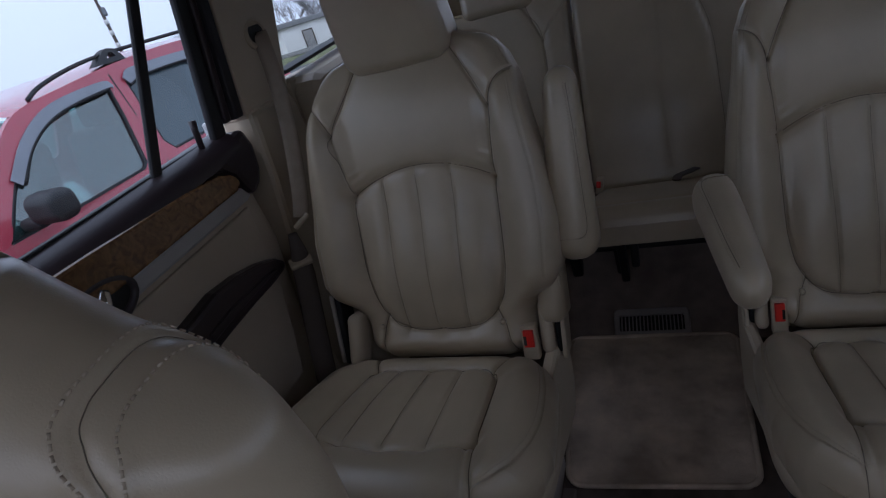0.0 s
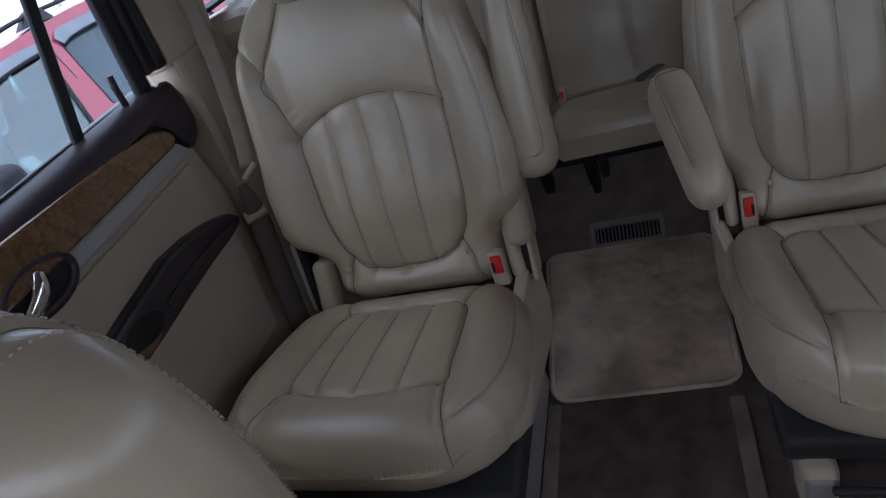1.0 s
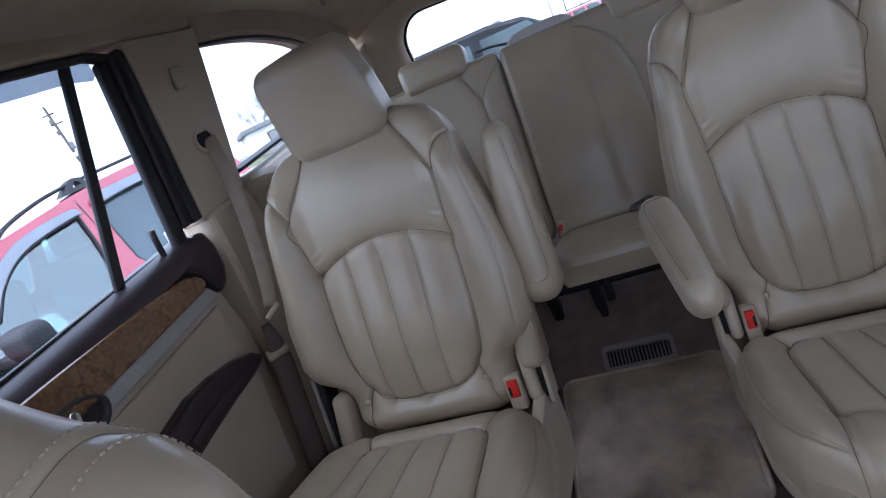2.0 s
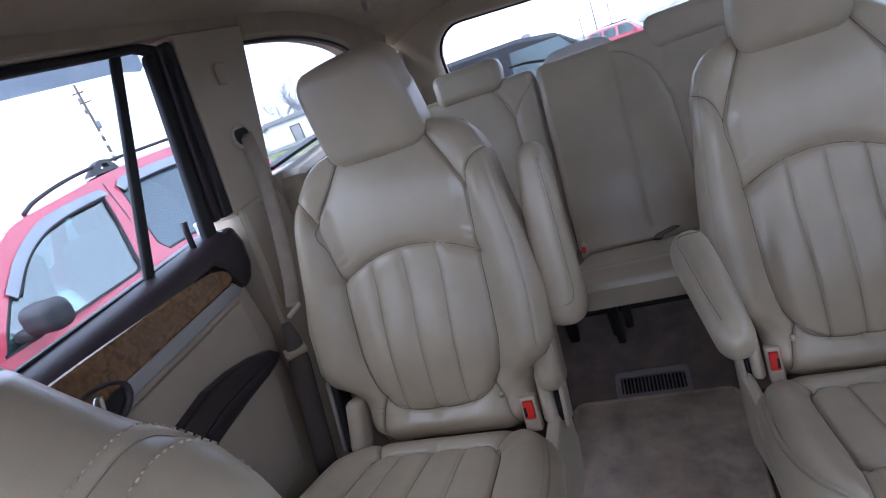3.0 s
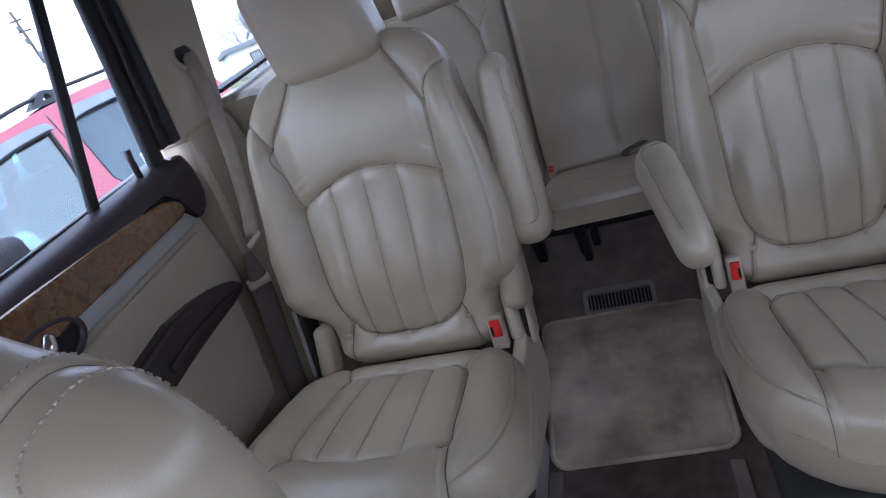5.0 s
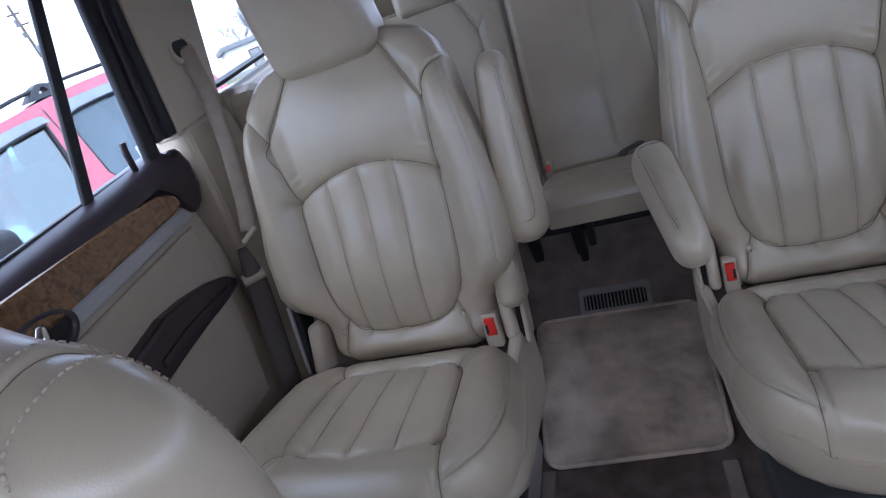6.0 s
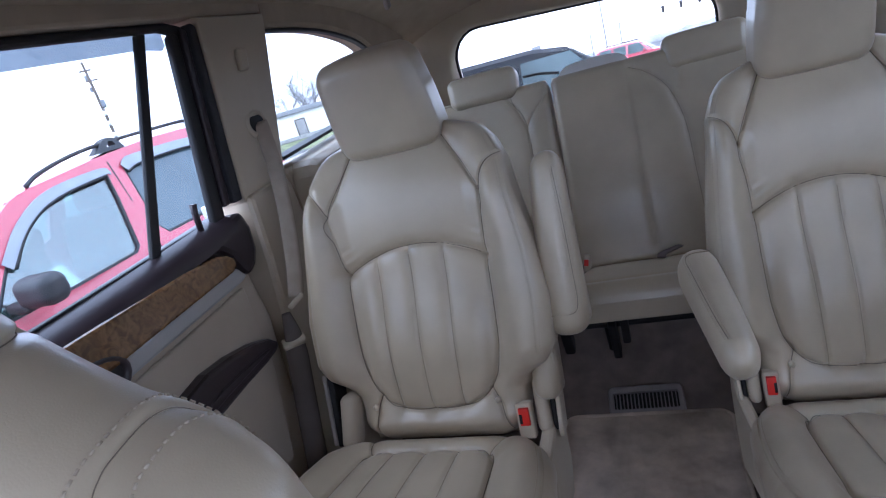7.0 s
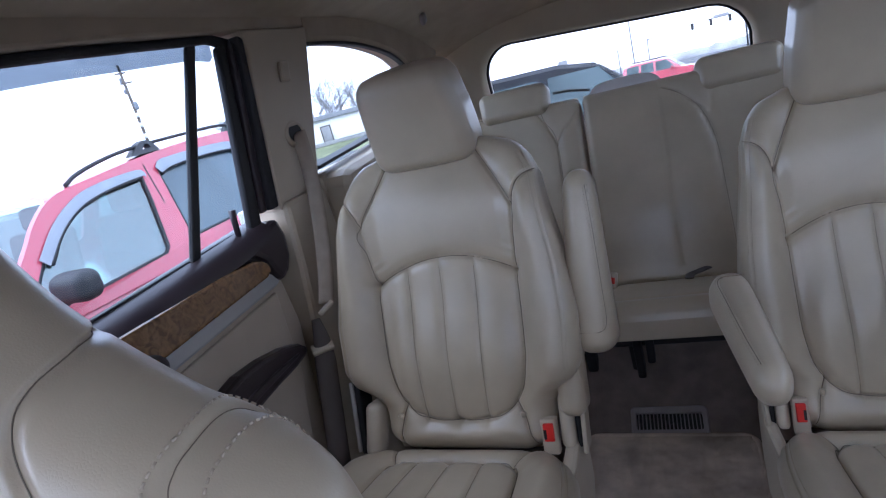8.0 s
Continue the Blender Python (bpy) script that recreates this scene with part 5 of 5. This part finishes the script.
def distant_suv(name, label, mat, az, dist, turn, scale=1.0, rails=True):
    p = far_place(az, dist)
    car = thing(name, label, "car", at=Matrix.Translation(p) @ pose(0, 0, 0, -4, 0, 0) @ pose(0, 0, 0, 0, 0, turn) @ Matrix.Scale(scale, 4))
    ys = [-2.3, -2.25, -1.9, -0.95, -0.25, 0.2, 1.6, 2.1, 2.3]
    top = [0.6, 0.85, 1.0, 1.1, 1.68, 1.75, 1.76, 1.65, 0.9]
    prof = 11
    V, F = [], []
    for y, t in zip(ys, top):
        belt = min(1.08, t)
        sec = [(-0.88, 0.3), (-0.92, 0.6), (-0.92, belt), (-0.74 - 0.18 * (t <= 1.1), max(belt, t - 0.05)), (-0.55, t), (0, t + 0.02)]
        for i in range(prof):
            px, pz = sec[min(i, prof - 1 - i)]
            V.append((px if i < prof / 2 else -px, y, pz))
    for a in range(len(ys) - 1):
        for i in range(prof - 1):
            F.append((a * prof + i, (a + 1) * prof + i, (a + 1) * prof + i + 1, a * prof + i + 1))
    F += [tuple(range(prof)), tuple((len(ys) - 1) * prof + i for i in range(prof))[::-1]]
    mesh_part("body", V, F, mat, car, smooth=False)
    for sx in (-1, 1):
        for y0, y1 in ((-0.45, 0.35), (0.45, 1.15), (1.25, 1.95)):
            bm = bmesh.new()
            q = [(sx * 0.925, y0 - 0.25 * (y0 < 0), 1.12), (sx * 0.925, y1, 1.12), (sx * 0.79, y1 - 0.03, 1.62), (sx * 0.79, y0 + 0.18 * (y0 < 0), 1.62)]
            bm.faces.new([bm.verts.new(v) for v in q])
            bmesh.ops.solidify(bm, geom=bm.faces[:], thickness=0.02)
            part("side_window", bm, "car_glass", car)
    bm = bmesh.new()
    bm.faces.new([bm.verts.new(v) for v in ((-0.75, -0.93, 1.14), (0.75, -0.93, 1.14), (0.62, -0.30, 1.65), (-0.62, -0.30, 1.65))])
    bmesh.ops.solidify(bm, geom=bm.faces[:], thickness=0.02)
    part("windscreen", bm, "car_glass", car)
    for sx in (-1, 1):
        if rails:
            tube("roof_rail", [(sx * 0.62, 0.0, 1.80), (sx * 0.62, 1.8, 1.82)], 0.025, "black", car, sides=6)
        for y in (-1.45, 1.45):
            tube("wheel", [(sx * 0.72, y, 0.34), (sx * 0.93, y, 0.34)], 0.34, "tyre", car, sides=18)
    rbox("door_mirror", (0.22, 0.12, 0.16), 0.04, mat, car, pose(-1.03, -0.55, 1.15), inner=2, k=2)
    rbox("door_mirror", (0.22, 0.12, 0.16), 0.04, mat, car, pose(1.03, -0.55, 1.15), inner=2, k=2)
    return car


def white_building():
    p = far_place(-27, 70)
    b = thing("building", "low white block building with dark flat roof edge", "building", at=Matrix.Translation(p) @ pose(0, 0, 0, -4, 0, 27) @ pose(0, 0, 0, 0, 0, 12))
    rbox("wall", (22, 9, 2.9), 0.05, "white_wall", b, pose(3, 4, 2.75), inner=1, k=1)
    rbox("roof", (22.8, 9.8, 0.55), 0.05, "roof_dark", b, pose(3, 4, 4.4), inner=1, k=1)
    for x, w, h, z in ((-5.2, 1.0, 2.0, 2.35), (2.0, 1.0, 2.0, 2.35), (6.0, 1.6, 1.0, 3.0)):
        o = rbox("window" if h < 2 else "door", (w, 0.12, h), 0.03, "roof_dark" if h < 2 else "concrete", b, pose(x, -0.54, z), inner=1, k=1)
        for sx in (-1, 1):
            rbox("frame", (0.12, 0.16, h), 0.02, "pole", o, pose(x + sx * (w / 2 + 0.06), -0.55, z), inner=1, k=1)
        rbox("lintel", (w + 0.24, 0.16, 0.12), 0.02, "pole", o, pose(x, -0.55, z + h / 2 + 0.06), inner=1, k=1)
    w = thing("retaining_wall", "grassy bank with a pale concrete kerb below the building", "wall", kind="structure", at=Matrix.Translation(p) @ pose(0, 0, 0, -4, 0, 27) @ pose(0, 0, 0, 0, 0, 12))
    V = [(x, y, z + 0.12 * noise.noise((x * 0.7, y, z))) for x in np.linspace(-16, 24, 80) for y, z in ((-9, -0.3), (-6, 0.25), (-3.5, 0.8), (-1.6, 1.25), (6, 1.3))]
    F = [(a * 5 + k, (a + 1) * 5 + k, (a + 1) * 5 + k + 1, a * 5 + k + 1) for a in range(79) for k in range(4)]
    mesh_part("bank", V, F, "grass", w)
    rbox("kerb", (40, 0.35, 0.45), 0.05, "concrete", w, pose(4, -1.7, 1.42), inner=1, k=1)


def bare_tree(az, dist, height, seed):
    rnd = random.Random(seed)
    t = thing("tree", "bare leafless winter tree", "tree", group="bare trees", at=Matrix.Translation(far_place(az, dist, -0.2)))
    V, F = [], []
    TV, TF = [], []

    def limb(p, d, length, r, level):
        mid = p + d * length * 0.5 + Vector((rnd.uniform(-1, 1), rnd.uniform(-1, 1), 0)) * length * 0.06
        end = p + d * length
        vs, fs = (V, F) if level > 0 else (TV, TF)
        pts = [(p, r), (mid, r * 0.85), (end, r * 0.6)]
        k0 = len(vs)
        sides = 6 if level < 2 else 4
        for c, rr in pts:
            s = d.cross(Vector((0.3, 0.9, 0.2))).normalized()
            w = s.cross(d).normalized()
            for k in range(sides):
                a = 2 * math.pi * k / sides
                vs.append(c + s * math.cos(a) * rr + w * math.sin(a) * rr)
        for i in range(2):
            for k in range(sides):
                fs.append((k0 + i * sides + k, k0 + i * sides + (k + 1) % sides, k0 + (i + 1) * sides + (k + 1) % sides, k0 + (i + 1) * sides + k))
        if level >= 6:
            return
        for _ in range(4 if level < 4 else 2):
            nd = (d + Vector((rnd.uniform(-1, 1), rnd.uniform(-1, 1), rnd.uniform(-0.35, 0.6))) * 0.75).normalized()
            start = p + d * length * rnd.uniform(0.55, 1.0)
            limb(start, nd, length * rnd.uniform(0.62, 0.84), r * 0.52, level + 1)
    limb(Vector((0, 0, 0)), Vector((0, 0.0, 1)), height * 0.27, height * 0.018, 0)
    mesh_part("trunk", TV, TF, "bark", t)
    mesh_part("crown", V, F, "bark", t)


def utility_pole():
    p = far_place(-46.5, 40)
    u = thing("utility_pole", "weathered utility pole with pale bands and small crossarms", "utility pole", at=Matrix.Translation(p) @ pose(0, 0, 0, -4, 0, 46))
    tube("pole", [(0, 0, 0), (0, 0, 4.5), (0, 0, 8.8)], [0.12, 0.10, 0.075], "pole", u, sides=10)
    tube("crossarm", [(-0.35, 0, 8.3), (0.30, 0, 8.3)], 0.05, "pole", u, sides=6)
    tube("crossarm", [(-0.25, 0, 7.7), (0.45, 0, 7.7)], 0.045, "pole", u, sides=6)
    rbox("transformer", (0.26, 0.26, 0.5), 0.10, "metal_grey", u, pose(0.14, 0, 6.3), inner=2, k=3)
    for z in (2.2, 2.9, 3.6, 4.3, 5.0, 5.6):
        tube("pole_band", [(0, 0, z), (0, 0, z + 0.28)], 0.125, "white_wall", u, sides=10)
    for z in (7.9, 7.2):
        rbox("insulator", (0.14, 0.14, 0.3), 0.05, "metal_grey", u, pose(-0.14, 0, z), inner=1, k=2)
    tube("street_arm", [(0, 0, 3.4), (0.9, -0.2, 3.7)], 0.04, "metal_grey", u, sides=6)


def traffic_mast():
    t = thing("traffic_light", "grey traffic signal mast with hanging signals", "traffic light", at=Matrix.Translation(far_place(0.0, 70)) @ pose(0, 0, 0, -4, 0, -3))
    tube("mast", [(0, 0, 0), (0, 0, 4.3)], 0.08, "metal_grey", t)
    tube("boom", arc([(0, 0, 4.1), (3, 0, 4.4), (6, 0, 4.6), (9.2, 0, 4.6)], 12), 0.05, "metal_grey", t)
    for x in (4.6, 6.4, 8.2):
        rbox("signal_head", (0.28, 0.25, 0.7), 0.06, "black", t, pose(x, 0, 4.3), inner=1, k=2)
    rbox("name_plate", (1.5, 0.05, 0.35), 0.02, "hills", t, pose(7.4, 0, 4.7), inner=1, k=1)
    tube("mast", [(9.6, 0, 0), (9.6, 0, 4.9)], 0.10, "black", t)
    s = thing("light_pole", "tall grey street light pole", "street lamp", at=Matrix.Translation(far_place(-1.3, 45)) @ pose(0, 0, 0, -4, 0, 0))
    tube("pole", [(0, 0, 0), (-0.05, 0, 9)], [0.06, 0.04], "metal_grey", s)
    s2 = thing("light_pole", "short dark signal post", "street lamp", at=Matrix.Translation(far_place(-2.6, 62)) @ pose(0, 0, 0, -4, 0, 0))
    tube("pole", [(0, 0, 0), (0, 0, 3.6)], 0.08, "metal_grey", s2)
    g = thing("road_sign", "small white sign on thin posts", "sign", at=Matrix.Translation(far_place(-7.6, 60)) @ pose(0, 0, 0, -4, 0, 0))
    tube("post", [(0, 0, 0), (0, 0, 3.4)], 0.04, "metal_grey", g)
    rbox("board", (0.9, 0.06, 0.6), 0.02, "metal_grey", g, pose(0, 0, 3.5), inner=1, k=1)


def far_woods():
    w = thing("backdrop_woods", "bare winter woods along the horizon", "woods", kind="stuff", at=GROUND)
    V, F = [], []
    n = 400
    for i in range(n):
        a = radians(-75 + 150 * i / (n - 1))
        h = 2.6 + 1.2 * noise.noise((i * 0.05, 0, 0)) + 1.2 * noise.noise((i * 0.6, 3, 0)) + (2.0 if a > 0 else 0) * (0.6 + 0.5 * noise.noise((i * 0.03, 9, 0)))
        for d, z in ((300, 0), (300, h), (312, h * 0.98), (312, 0)):
            V.append((d * math.sin(a), d * math.cos(a), z))
    for i in range(n - 1):
        for k in range(3):
            F.append((i * 4 + k, (i + 1) * 4 + k, (i + 1) * 4 + k + 1, i * 4 + k + 1))
    mesh_part("canopy", V, F, "hills", w)


ground()
neighbour_suv()
distant_suv("parked_suv", "black sport utility car parked behind", "car_black", -6.9, 8.3, 98, 1.06, rails=False)
distant_suv("parked_suv", "red sport utility car across the road", "car_red", 1.2, 36, 78)
white_building()
bare_tree(-29.8, 86, 16, 3)
bare_tree(-27.6, 98, 14.5, 21)
bare_tree(-32.0, 88, 13, 5)
bare_tree(-40.5, 75, 11, 8)
bare_tree(-38.5, 80, 9, 11)
utility_pole()
traffic_mast()
far_woods()
